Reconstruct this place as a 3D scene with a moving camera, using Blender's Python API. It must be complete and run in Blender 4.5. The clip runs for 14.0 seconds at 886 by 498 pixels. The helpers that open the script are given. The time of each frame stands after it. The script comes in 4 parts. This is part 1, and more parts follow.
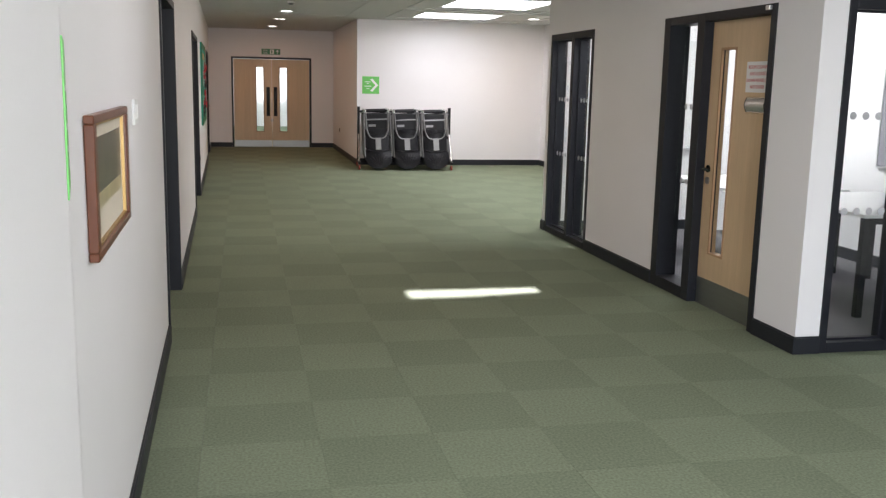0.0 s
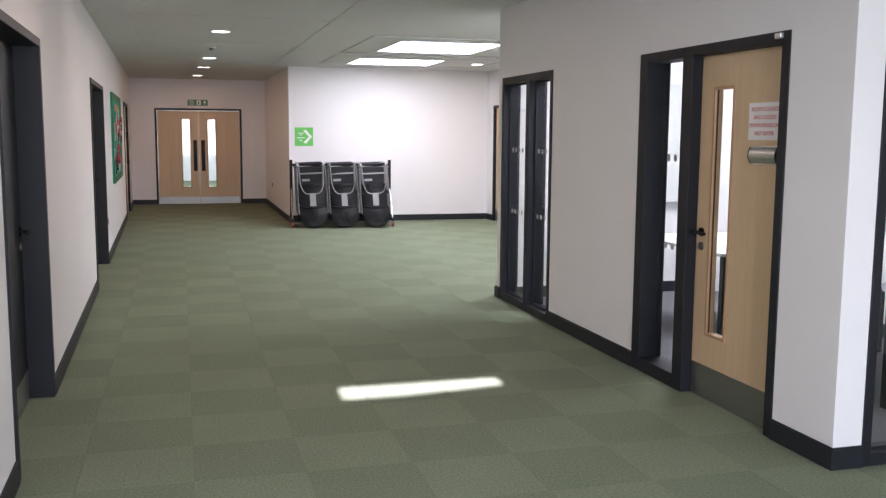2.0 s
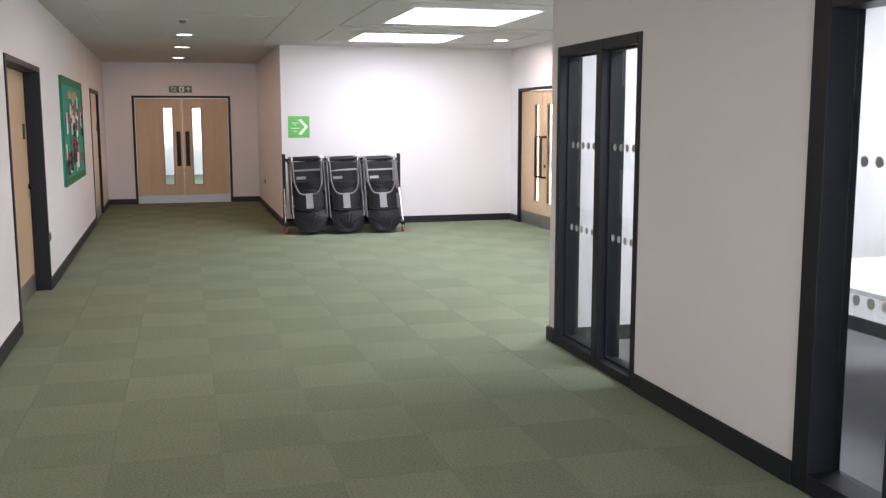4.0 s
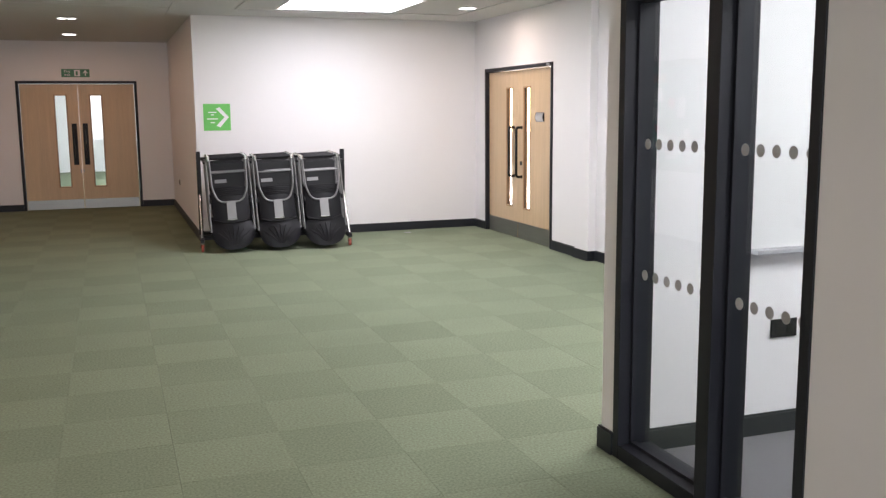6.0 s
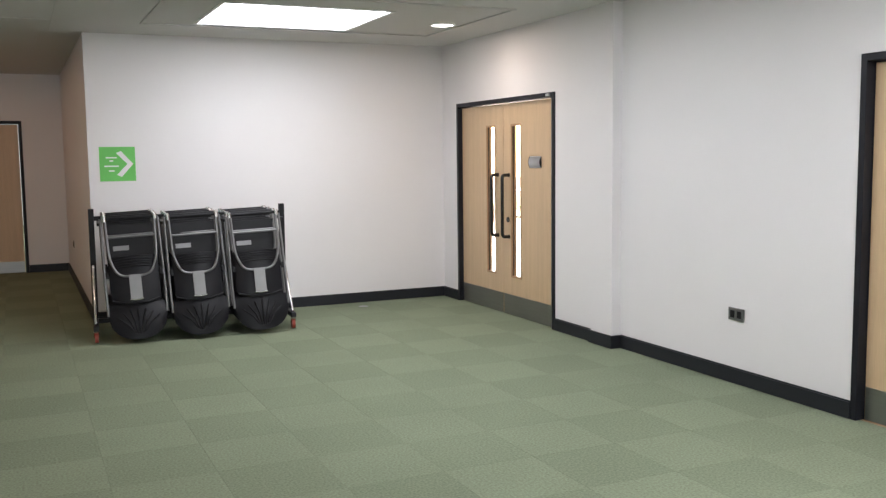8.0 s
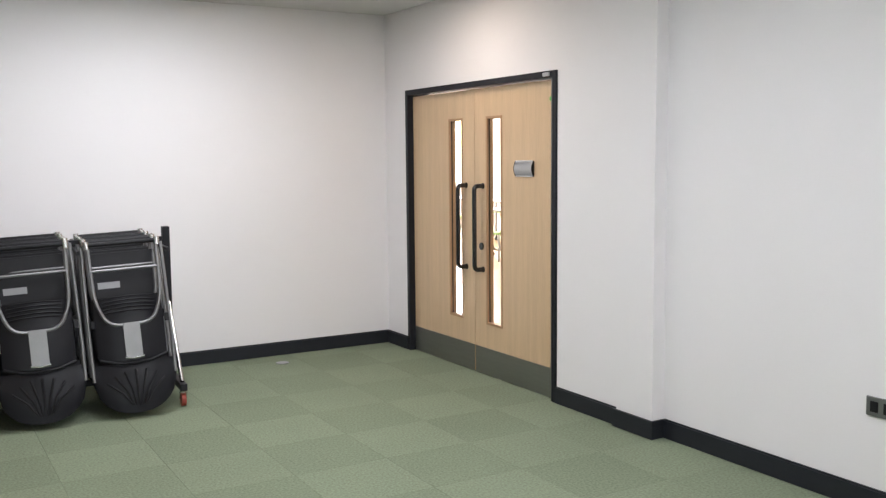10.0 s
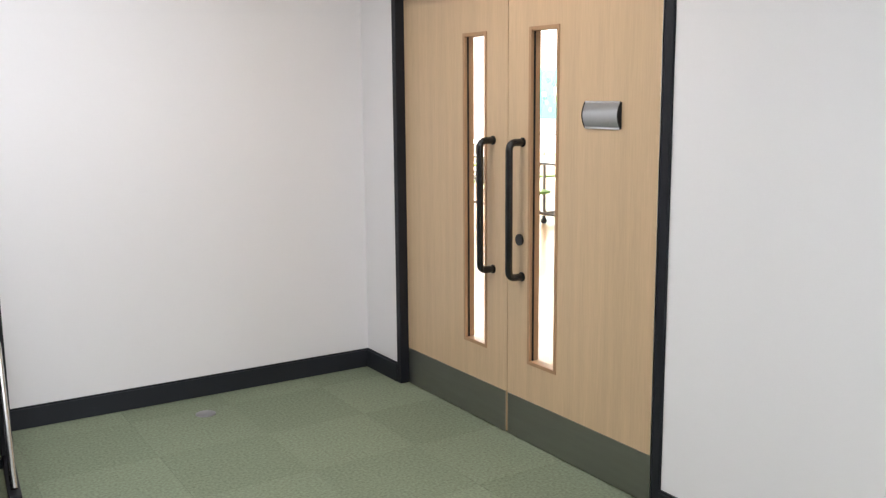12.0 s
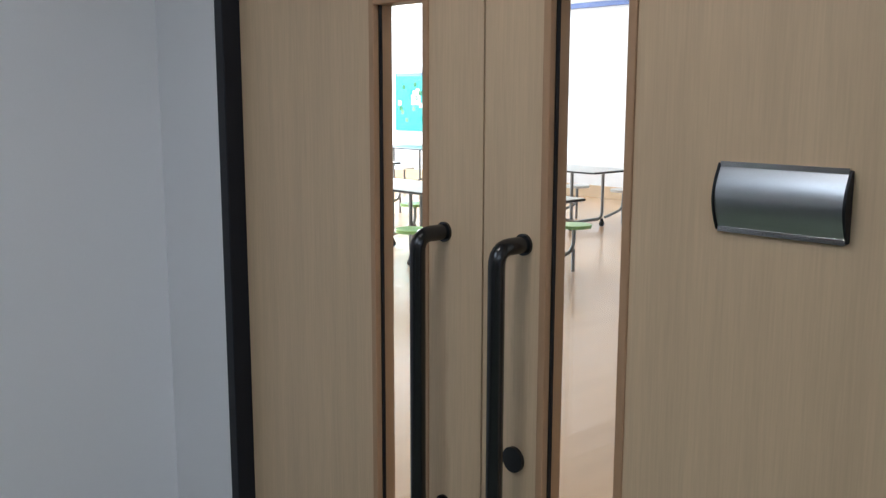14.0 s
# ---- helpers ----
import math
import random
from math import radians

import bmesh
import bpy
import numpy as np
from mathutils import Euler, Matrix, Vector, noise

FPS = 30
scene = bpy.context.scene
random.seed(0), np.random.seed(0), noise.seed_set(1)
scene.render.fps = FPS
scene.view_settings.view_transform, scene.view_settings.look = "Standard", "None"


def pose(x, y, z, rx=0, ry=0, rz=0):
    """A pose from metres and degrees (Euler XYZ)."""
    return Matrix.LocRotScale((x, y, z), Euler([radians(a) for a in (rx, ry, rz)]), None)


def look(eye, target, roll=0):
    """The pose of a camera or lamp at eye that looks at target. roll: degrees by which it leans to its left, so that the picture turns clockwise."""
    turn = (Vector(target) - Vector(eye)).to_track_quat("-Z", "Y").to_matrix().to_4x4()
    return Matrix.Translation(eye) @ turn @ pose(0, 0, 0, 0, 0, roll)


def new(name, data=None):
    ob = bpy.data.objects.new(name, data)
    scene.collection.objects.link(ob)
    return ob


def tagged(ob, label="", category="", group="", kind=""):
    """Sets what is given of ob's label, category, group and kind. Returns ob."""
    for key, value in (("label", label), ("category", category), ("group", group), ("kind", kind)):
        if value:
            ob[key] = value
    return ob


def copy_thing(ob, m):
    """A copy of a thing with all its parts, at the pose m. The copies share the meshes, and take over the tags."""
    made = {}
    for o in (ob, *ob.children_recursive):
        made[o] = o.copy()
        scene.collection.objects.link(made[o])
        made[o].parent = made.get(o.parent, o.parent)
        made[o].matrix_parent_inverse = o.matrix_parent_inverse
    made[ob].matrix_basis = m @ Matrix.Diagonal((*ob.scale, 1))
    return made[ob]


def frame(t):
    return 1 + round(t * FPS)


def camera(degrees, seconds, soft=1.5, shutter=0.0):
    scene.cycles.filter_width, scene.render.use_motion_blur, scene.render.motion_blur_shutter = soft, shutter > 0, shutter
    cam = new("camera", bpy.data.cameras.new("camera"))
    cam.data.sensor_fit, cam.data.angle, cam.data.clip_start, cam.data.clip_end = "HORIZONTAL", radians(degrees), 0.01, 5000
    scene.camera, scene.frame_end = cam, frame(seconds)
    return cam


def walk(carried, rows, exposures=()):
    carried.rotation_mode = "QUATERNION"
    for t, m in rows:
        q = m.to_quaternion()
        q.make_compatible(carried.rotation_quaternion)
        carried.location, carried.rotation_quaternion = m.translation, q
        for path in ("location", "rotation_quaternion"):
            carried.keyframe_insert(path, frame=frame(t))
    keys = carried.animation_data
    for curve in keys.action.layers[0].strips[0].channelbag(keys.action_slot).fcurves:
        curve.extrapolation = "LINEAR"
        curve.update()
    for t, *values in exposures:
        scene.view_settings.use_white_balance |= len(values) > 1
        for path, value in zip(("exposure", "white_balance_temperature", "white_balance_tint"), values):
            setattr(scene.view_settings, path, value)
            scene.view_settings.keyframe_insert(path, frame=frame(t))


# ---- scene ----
cam = camera(50.9, 14.0, 1.35)
PATH = [
    (0, (0.013, -1.479, 1.564), (0.429, 0.446, 1.215), 1.2),
    (0.5, (0.063, -1.37, 1.545), (0.668, 0.508, 1.221), 0.7),
    (1, (0.103, -1.079, 1.589), (0.862, 0.757, 1.362), -1.8),
    (1.5, (0.198, -0.678, 1.558), (0.864, 1.199, 1.369), -0.8),
    (2, (0.307, -0.222, 1.569), (0.843, 1.689, 1.325), 0.4),
    (2.5, (0.401, 0.3, 1.578), (0.984, 2.199, 1.348), -1.2),
    (3, (0.563, 0.862, 1.596), (1.076, 2.785, 1.395), -1.5),
    (3.2, (0.566, 1.095, 1.581), (1.09, 3.011, 1.347), -0.0),
    (5.3, (1.081, 3.712, 1.618), (1.614, 5.618, 1.329), -0.6),
    (5.5, (1.101, 3.975, 1.616), (1.632, 5.881, 1.326), -0.1),
    (6, (1.136, 4.579, 1.583), (1.798, 6.443, 1.287), -0.5),
    (6.5, (1.259, 5.187, 1.702), (1.828, 7.085, 1.43), -2.2),
    (7, (1.222, 5.79, 1.644), (1.868, 7.67, 1.421), -1.7),
    (7.5, (1.34, 6.408, 1.591), (2.101, 8.244, 1.366), -0.9),
    (8, (1.516, 7.014, 1.563), (2.342, 8.825, 1.362), -0.7),
    (8.2, (1.586, 7.237, 1.577), (2.476, 9.011, 1.334), -1.8),
    (10.3, (2.41, 9.729, 1.571), (3.43, 11.438, 1.372), -0.9),
    (10.5, (2.524, 9.959, 1.595), (3.548, 11.657, 1.333), -1.1),
    (11, (2.806, 10.57, 1.623), (3.812, 12.27, 1.305), -1.8),
    (11.5, (3.043, 11.149, 1.628), (4.125, 12.806, 1.337), -0.9),
    (12, (3.38, 11.691, 1.588), (4.429, 13.36, 1.252), -0.5),
    (12.5, (3.634, 12.26, 1.621), (4.756, 13.892, 1.342), -0.1),
    (13, (3.97, 12.783, 1.586), (5.165, 14.375, 1.39), -0.4),
    (13.5, (4.263, 13.294, 1.605), (5.462, 14.877, 1.368), 0.0),
    (14, (4.568, 13.767, 1.641), (5.892, 15.233, 1.314), 0.1),
]
EXPOSURES = [(0, 2.85, 6350, 15), (1.0, 2.85, 6100, 17), (2.0, 3.05, 6050, 19), (3.2, 3.15, 6050, 19), (5.5, 3.0, 6250, 18), (6, 2.95, 6300, 17), (7, 2.75, 6300, 15), (8, 2.6, 6250, 13), (11, 2.7, 6200, 13), (12.5, 2.6, 6050, 12), (13.0, 2.3, 5700, 10), (13.5, 1.95, 5300, 5), (14.0, 1.6, 5350, 7)]
walk(cam, [(t, look(eye, target, roll)) for t, eye, target, roll in PATH], EXPOSURES)

# ---------- world, sun, exposure ----------
SUN = Vector((0.665, 2.295, 1.0)).normalized()
world = bpy.data.worlds.new("sky")
scene.world = world
world.use_nodes = True
sky = world.node_tree.nodes.new("ShaderNodeTexSky")
sky.sky_type = "NISHITA"
sky.sun_disc = False
sky.sun_elevation = math.asin(SUN.z)
sky.sun_rotation = math.atan2(SUN.x, SUN.y)
world.node_tree.nodes["Background"].inputs[1].default_value = 0.12
world.node_tree.links.new(sky.outputs[0], world.node_tree.nodes["Background"].inputs[0])
sun = new("sun", bpy.data.lights.new("sun", "SUN"))
sun.data.energy, sun.data.angle, sun.data.color = 5.0, radians(0.5), (1.0, 0.96, 0.92)
sun.matrix_world = look(SUN * 30, (0, 0, 0))


def area(name, eye, target, w, h, watts, colour=(1, 1, 1), disk=False):
    ob = new(name, bpy.data.lights.new(name, "AREA"))
    ob.data.shape = "DISK" if disk else "RECTANGLE"
    ob.data.size, ob.data.energy, ob.data.color = w, watts, colour
    if not disk:
        ob.data.size_y = h
    ob.matrix_world = look(eye, target)
    return ob


SLOT = (3.03, 4.06, 11.395, 11.68)
SKYLIGHT, DOWN, LOBBY, ROOM, HALL, STAIR = 1.5, 1.6, 40, 2.5, 560, 42
area("lobby_window_light", (1.0, -5.9, 1.5), (1.3, 0, 1.1), 2.6, 2.0, LOBBY, (0.95, 0.98, 1.0))
# unseen stand-in for hall daylight, set north so the panel reveals stay dark
area("hall_daylight_fill", (11.0, 30.3, 2.9), (11.0, 18, 0.8), 9.0, 3.4, HALL, (1.0, 0.96, 0.9))
# added lamp that brightens the space behind the end doors
area("stair_fill_light", (3.7, 27.0, 1.6), (0.7, 27.0, 0.9), 4.0, 1.6, STAIR, (0.96, 1.0, 0.98))

# ---------- materials ----------


def mat(name, colour, rough=0.6, metal=0.0, var=0.06, scale=3.0, grain=120.0, bump=0.1, dist=0.002, stretch=(1, 1, 1), random_tint=0.0, emit=0.0, fine=0.06, spec=0.5):
    m = bpy.data.materials.new(name)
    m.use_nodes = True
    t = m.node_tree
    n, ln = t.nodes, t.links
    b = n["Principled BSDF"]
    b.inputs["Roughness"].default_value, b.inputs["Metallic"].default_value = rough, metal
    b.inputs["Specular IOR Level"].default_value = spec
    if emit:
        b.inputs["Base Color"].default_value = (*colour, 1)
        b.inputs["Emission Color"].default_value = (*colour, 1)
        b.inputs["Emission Strength"].default_value = emit
        return m
    co = n.new("ShaderNodeNewGeometry")
    mp = n.new("ShaderNodeMapping")
    mp.inputs["Scale"].default_value = stretch
    ln.new(co.outputs["Position"], mp.inputs[0])
    big, small = n.new("ShaderNodeTexNoise"), n.new("ShaderNodeTexNoise")
    big.inputs["Scale"].default_value, small.inputs["Scale"].default_value = scale, grain
    big.inputs["Detail"].default_value, small.inputs["Detail"].default_value = 4, 3
    ln.new(mp.outputs[0], big.inputs["Vector"])
    ln.new(mp.outputs[0], small.inputs["Vector"])
    add = n.new("ShaderNodeMath")
    add.operation = "MULTIPLY_ADD"
    ln.new(big.outputs["Fac"], add.inputs[0])
    add.inputs[1].default_value = 2 * var
    add.inputs[2].default_value = 1 - var
    ad2 = n.new("ShaderNodeMath")
    ad2.operation = "MULTIPLY_ADD"
    ln.new(small.outputs["Fac"], ad2.inputs[0])
    ad2.inputs[1].default_value = 2 * fine
    ad2.inputs[2].default_value = 1 - fine
    mul = n.new("ShaderNodeMath")
    mul.operation = "MULTIPLY"
    ln.new(add.outputs[0], mul.inputs[0])
    ln.new(ad2.outputs[0], mul.inputs[1])
    last = mul
    if random_tint:
        inf = n.new("ShaderNodeObjectInfo")
        r = n.new("ShaderNodeMath")
        r.operation = "MULTIPLY_ADD"
        ln.new(inf.outputs["Random"], r.inputs[0])
        r.inputs[1].default_value, r.inputs[2].default_value = 2 * random_tint, 1 - random_tint
        isl = n.new("ShaderNodeMath")
        isl.operation = "MULTIPLY_ADD"
        ln.new(co.outputs["Random Per Island"], isl.inputs[0])
        isl.inputs[1].default_value, isl.inputs[2].default_value = random_tint, 1 - random_tint / 2
        m3 = n.new("ShaderNodeMath")
        m3.operation = "MULTIPLY"
        ln.new(r.outputs[0], m3.inputs[0])
        ln.new(isl.outputs[0], m3.inputs[1])
        m2 = n.new("ShaderNodeMath")
        m2.operation = "MULTIPLY"
        ln.new(mul.outputs[0], m2.inputs[0])
        ln.new(m3.outputs[0], m2.inputs[1])
        last = m2
    mix = n.new("ShaderNodeVectorMath")
    mix.operation = "SCALE"
    mix.inputs[0].default_value = colour
    ln.new(last.outputs[0], mix.inputs["Scale"])
    ln.new(mix.outputs[0], b.inputs["Base Color"])
    if bump:
        bp = n.new("ShaderNodeBump")
        bp.inputs["Strength"].default_value, bp.inputs["Distance"].default_value = bump, dist
        ln.new(small.outputs["Fac"], bp.inputs["Height"])
        ln.new(bp.outputs[0], b.inputs["Normal"])
    return m


def glass(name, tint=(0.95, 0.98, 0.97)):
    m = bpy.data.materials.new(name)
    m.use_nodes = True
    n, ln = m.node_tree.nodes, m.node_tree.links
    n.remove(n["Principled BSDF"])
    tr, gl, mx, lw, pw, sc = (n.new("ShaderNode" + k) for k in ("BsdfTransparent", "BsdfGlossy", "MixShader", "LayerWeight", "Math", "Math"))
    tr.inputs[0].default_value = (*tint, 1)
    gl.inputs["Roughness"].default_value = 0.02
    pw.operation, sc.operation = "POWER", "MULTIPLY_ADD"
    pw.inputs[1].default_value, sc.inputs[1].default_value, sc.inputs[2].default_value = 5.0, 0.7, 0.035
    ln.new(lw.outputs["Facing"], pw.inputs[0])
    ln.new(pw.outputs[0], sc.inputs[0])
    ln.new(sc.outputs[0], mx.inputs[0])
    ln.new(tr.outputs[0], mx.inputs[1])
    ln.new(gl.outputs[0], mx.inputs[2])
    ln.new(mx.outputs[0], n["Material Output"].inputs[0])
    return m


PAINT = mat("wall_paint", (0.78, 0.765, 0.775), 0.7, var=0.03, scale=1.2, grain=260, bump=0.12, fine=0.02, spec=0.3)
CEIL = mat("ceiling_board", (0.60, 0.60, 0.59), 0.85, var=0.03, scale=1.0, grain=300, bump=0.1, fine=0.03, spec=0.2)
DARK = mat("dark_grey_paint", (0.011, 0.012, 0.017), 0.5, spec=0.3, var=0.12, scale=5, grain=180, bump=0.05)
SKIRT = mat("skirting_paint", (0.014, 0.016, 0.021), 0.5, spec=0.35, var=0.15, scale=4, grain=150, bump=0.05)
WOOD = mat("ash_veneer", (0.58, 0.42, 0.26), 0.42, var=0.14, scale=2.2, grain=26, bump=0.04, stretch=(9, 9, 0.35), fine=0.13)
WOOD2 = mat("lipping_wood", (0.40, 0.24, 0.13), 0.5, var=0.12, scale=6, grain=40, stretch=(8, 8, 0.6))
STEEL = mat("brushed_steel", (0.33, 0.33, 0.32), 0.42, 1.0, var=0.08, scale=4, grain=90, stretch=(1, 1, 14), bump=0.05)
CHROME = mat("chrome_tube", (0.62, 0.62, 0.62), 0.22, 1.0, var=0.06, scale=6, bump=0.0)
GREYTUBE = mat("grey_enamel_tube", (0.21, 0.21, 0.215), 0.38, 0.7, var=0.1, scale=9, bump=0.0)
BLACK = mat("black_plastic", (0.010, 0.010, 0.012), 0.45, spec=0.22, var=0.15, scale=8, grain=200, bump=0.12)
BLACKNYLON = mat("black_nylon", (0.010, 0.010, 0.011), 0.22, var=0.1, scale=8, bump=0.02)
ALU = mat("satin_aluminium", (0.55, 0.56, 0.57), 0.32, 1.0, var=0.04, scale=5, grain=160, stretch=(1, 1, 8), bump=0.02)
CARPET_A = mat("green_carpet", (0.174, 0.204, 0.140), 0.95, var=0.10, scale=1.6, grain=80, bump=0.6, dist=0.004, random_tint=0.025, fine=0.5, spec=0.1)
# same carpet, lighter: the sheen of the turned pile put into the colour
CARPET_B = mat("green_carpet_pile_sheen", (0.190, 0.222, 0.153), 0.95, var=0.10, scale=1.6, grain=80, bump=0.6, dist=0.004, random_tint=0.025, fine=0.5, spec=0.1)
GREYCARPET = mat("grey_carpet", (0.16, 0.155, 0.165), 0.95, var=0.12, scale=2, grain=160, bump=0.5, dist=0.004, fine=0.35, spec=0.1)
HALLFLOOR = mat("hall_wood_floor", (0.60, 0.40, 0.24), 0.22, var=0.12, scale=1.5, grain=20, stretch=(0.5, 6, 1), bump=0.02, fine=0.08)
GREEN = mat("sign_green", (0.13, 0.52, 0.10), 0.45, var=0.03, bump=0.0)
WHITE = mat("white_print", (0.8, 0.8, 0.8), 0.5, var=0.02, bump=0.0)
RED = mat("red_ink", (0.55, 0.03, 0.05), 0.6, var=0.05, bump=0.0)
DEEPGREEN = mat("board_border_green", (0.02, 0.14, 0.05), 0.7, var=0.1, bump=0.1)
FELT = mat("board_green_felt", (0.03, 0.30, 0.22), 0.9, var=0.15, scale=5, bump=0.3)
EXITGREEN = mat("exit_sign_green", (0.02, 0.16, 0.07), 0.4, var=0.04, bump=0.0)
PINBOARD = mat("grey_pinboard_felt", (0.27, 0.26, 0.30), 0.95, var=0.06, scale=4, grain=220, bump=0.4)
MAHOG = mat("mahogany_frame", (0.14, 0.045, 0.02), 0.3, var=0.2, scale=12, stretch=(4, 4, 1), bump=0.05)
GOLD = mat("gold_slip", (0.45, 0.30, 0.12), 0.4, 0.7, var=0.1)
MOUNT = mat("cream_mount", (0.62, 0.56, 0.46), 0.8, var=0.04)
PRINT_DARK = mat("faded_print", (0.10, 0.10, 0.07), 0.3, var=0.5, scale=9)
PRINT_PALE = mat("pale_print", (0.42, 0.36, 0.20), 0.3, var=0.4, scale=9)
RUBBER = mat("red_castor_wheel", (0.30, 0.05, 0.03), 0.5, var=0.1)
TABLETOP = mat("pale_laminate", (0.62, 0.62, 0.62), 0.35, var=0.03, bump=0.0)
STOOL = mat("stool_green", (0.30, 0.55, 0.16), 0.35, var=0.05, bump=0.0)
BLUE = mat("blue_enamel", (0.04, 0.08, 0.30), 0.4, var=0.08)
TURQ = mat("turquoise_display", (0.05, 0.42, 0.42), 0.7, var=0.35, scale=7)
BRASS = mat("door_closer_metal", (0.4, 0.4, 0.4), 0.35, 1.0)
BACKREST = mat("black_moulded_plastic", (0.009, 0.009, 0.012), 0.36, var=0.15, scale=8, grain=200, bump=0.1, spec=0.22)
STRAP = mat("grey_strap", (0.24, 0.24, 0.245), 0.45, 0.5, var=0.1, scale=10)
FROST = mat("frosted_dot", (0.43, 0.44, 0.46), 0.7, var=0.02, bump=0.0)
GLASS = glass("clear_glass")
GLOW = mat("skylight_diffuser", (1.0, 1.0, 1.0), emit=SKYLIGHT)
LAMPGLOW = mat("downlight_lens", (1.0, 0.96, 0.9), emit=1.8)
FILLGLOW = mat("fill_panel_glow", (1.0, 0.99, 0.97), emit=ROOM)

# ---------- builders ----------


def box(bm, x0, x1, y0, y1, z0, z1, bevel=0.0):
    r = bmesh.ops.create_cube(bm, size=1.0)["verts"]
    for v in r:
        v.co = Vector((x0 if v.co.x < 0 else x1, y0 if v.co.y < 0 else y1, z0 if v.co.z < 0 else z1))
    if bevel:
        es = list({e for v in r for e in v.link_edges})
        bmesh.ops.bevel(bm, geom=es, offset=bevel, segments=2, affect="EDGES", profile=0.5)
    return bm


def B(*a, **k):
    return box(bmesh.new(), *a, **k)


def cyl(bm, p, q, r, seg=14, r2=None):
    p, q = Vector(p), Vector(q)
    d = q - p
    m = Matrix.Translation((p + q) / 2) @ d.to_track_quat("Z", "Y").to_matrix().to_4x4()
    bmesh.ops.create_cone(bm, cap_ends=True, segments=seg, radius1=r, radius2=r if r2 is None else r2, depth=d.length, matrix=m)
    return bm


def tube(bm, pts, r, seg=10, closed=False):
    """A round bar swept along points, with shared rings at the bends."""
    pts = [Vector(p) for p in pts]
    n = len(pts)
    rings, up = [], None
    for i, p in enumerate(pts):
        a = pts[(i - 1) % n] if (closed or i) else p
        c = pts[(i + 1) % n] if (closed or i < n - 1) else p
        d = (c - a).normalized()
        if up is None:
            up = d.orthogonal().normalized()
        up = (up - d * up.dot(d)).normalized()
        s = d.cross(up)
        rings.append([bm.verts.new(p + r * (math.cos(2 * math.pi * k / seg) * up + math.sin(2 * math.pi * k / seg) * s)) for k in range(seg)])
    for i in range(n if closed else n - 1):
        u, w = rings[i], rings[(i + 1) % n]
        for k in range(seg):
            bm.faces.new((u[k], u[(k + 1) % seg], w[(k + 1) % seg], w[k]))
    if not closed:
        bm.faces.new(rings[0][::-1])
        bm.faces.new(rings[-1])
    return bm


def bend(pts, r, k=5):
    """Rounds the inner corners of a run of points."""
    pts = [Vector(p) for p in pts]
    out = [pts[0]]
    for a, b, c in zip(pts, pts[1:], pts[2:]):
        u, w = b + (a - b).normalized() * r, b + (c - b).normalized() * r
        for i in range(k + 1):
            t = i / k
            out.append((1 - t) ** 2 * u + 2 * t * (1 - t) * b + t * t * w)
    return out + [pts[-1]]


def part(name, bm, material, parent=None, label="", smooth=False):
    me = bpy.data.meshes.new(name)
    bmesh.ops.recalc_face_normals(bm, faces=bm.faces)
    bm.to_mesh(me)
    bm.free()
    me.materials.append(material)
    if smooth:
        for p in me.polygons:
            p.use_smooth = True
        me.set_sharp_from_angle(angle=radians(40))
    ob = new(name, me)
    if parent:
        ob.parent = parent
    if label:
        ob["label"] = label
    return ob


def thing(name, m, label="", category="", group="", kind=""):
    ob = new(name)
    ob.empty_display_size = 0.1
    ob.matrix_basis = m
    return tagged(ob, label, category, group, kind)


def setting(name, bm, material, label, category, m=None):
    ob = part(name, bm, material)
    if m is not None:
        ob.matrix_basis = m
    return tagged(ob, label, category, kind="structure")


def writing(name, text, size, m, material, parent, spacing=1.0):
    cu = bpy.data.curves.new(name, "FONT")
    cu.body, cu.size, cu.align_x, cu.align_y, cu.extrude, cu.space_line = text, size, "CENTER", "CENTER", 0.0004, spacing
    tmp = bpy.data.objects.new(name, cu)
    scene.collection.objects.link(tmp)
    dg = bpy.context.evaluated_depsgraph_get()
    me = bpy.data.meshes.new_from_object(tmp.evaluated_get(dg))
    bpy.data.objects.remove(tmp)
    me.materials.clear()
    me.materials.append(material)
    ob = new(name, me)
    ob.parent = parent
    ob.matrix_basis = m
    return ob


def wall_mesh(length, thick, height, holes=(), z0=0.0):
    """A wall along x with its face at y = 0 and openings (x0, x1, z0, z1) right through it."""
    bm = bmesh.new()
    xs = sorted({0.0, length, *[h[0] for h in holes], *[h[1] for h in holes]})
    for a, b in zip(xs, xs[1:]):
        z = z0
        for h in sorted((h for h in holes if h[0] <= a + 1e-6 and h[1] >= b - 1e-6), key=lambda h: h[2]):
            if h[2] > z + 1e-4:
                box(bm, a, b, 0, thick, z, h[2])
            z = h[3]
        if z < height - 1e-4:
            box(bm, a, b, 0, thick, z, height)
    return bm


def skirting_mesh(runs, t=0.016, h=0.1):
    bm = bmesh.new()
    for a, b in runs:
        box(bm, a, b, -t, -0.0005, 0.002, h)
        box(bm, a, b, -t * 0.55, -0.0005, h, h + 0.008)
    return bm


CH = 2.735                                   # ceiling height
X1, X2, X3, YB, YE, XC = 3.243, 5.81, 5.875, 16.39, 21.14, 2.14   # meeting room wall, hall wall, recess back, corridor end, corridor side
LEFT = pose(-0.370, 0, 0, 0, 0, 1.0)        # the long wall runs a little out of square


def on_left(y):
    return LEFT @ pose(0, y, 0, 0, 0, 90)


def facing_west(x, y):
    """Local x runs to the south, the face looks west."""
    return pose(x, y, 0, 0, 0, -90)

# ---------- structure ----------


DOOR_H = 2.10
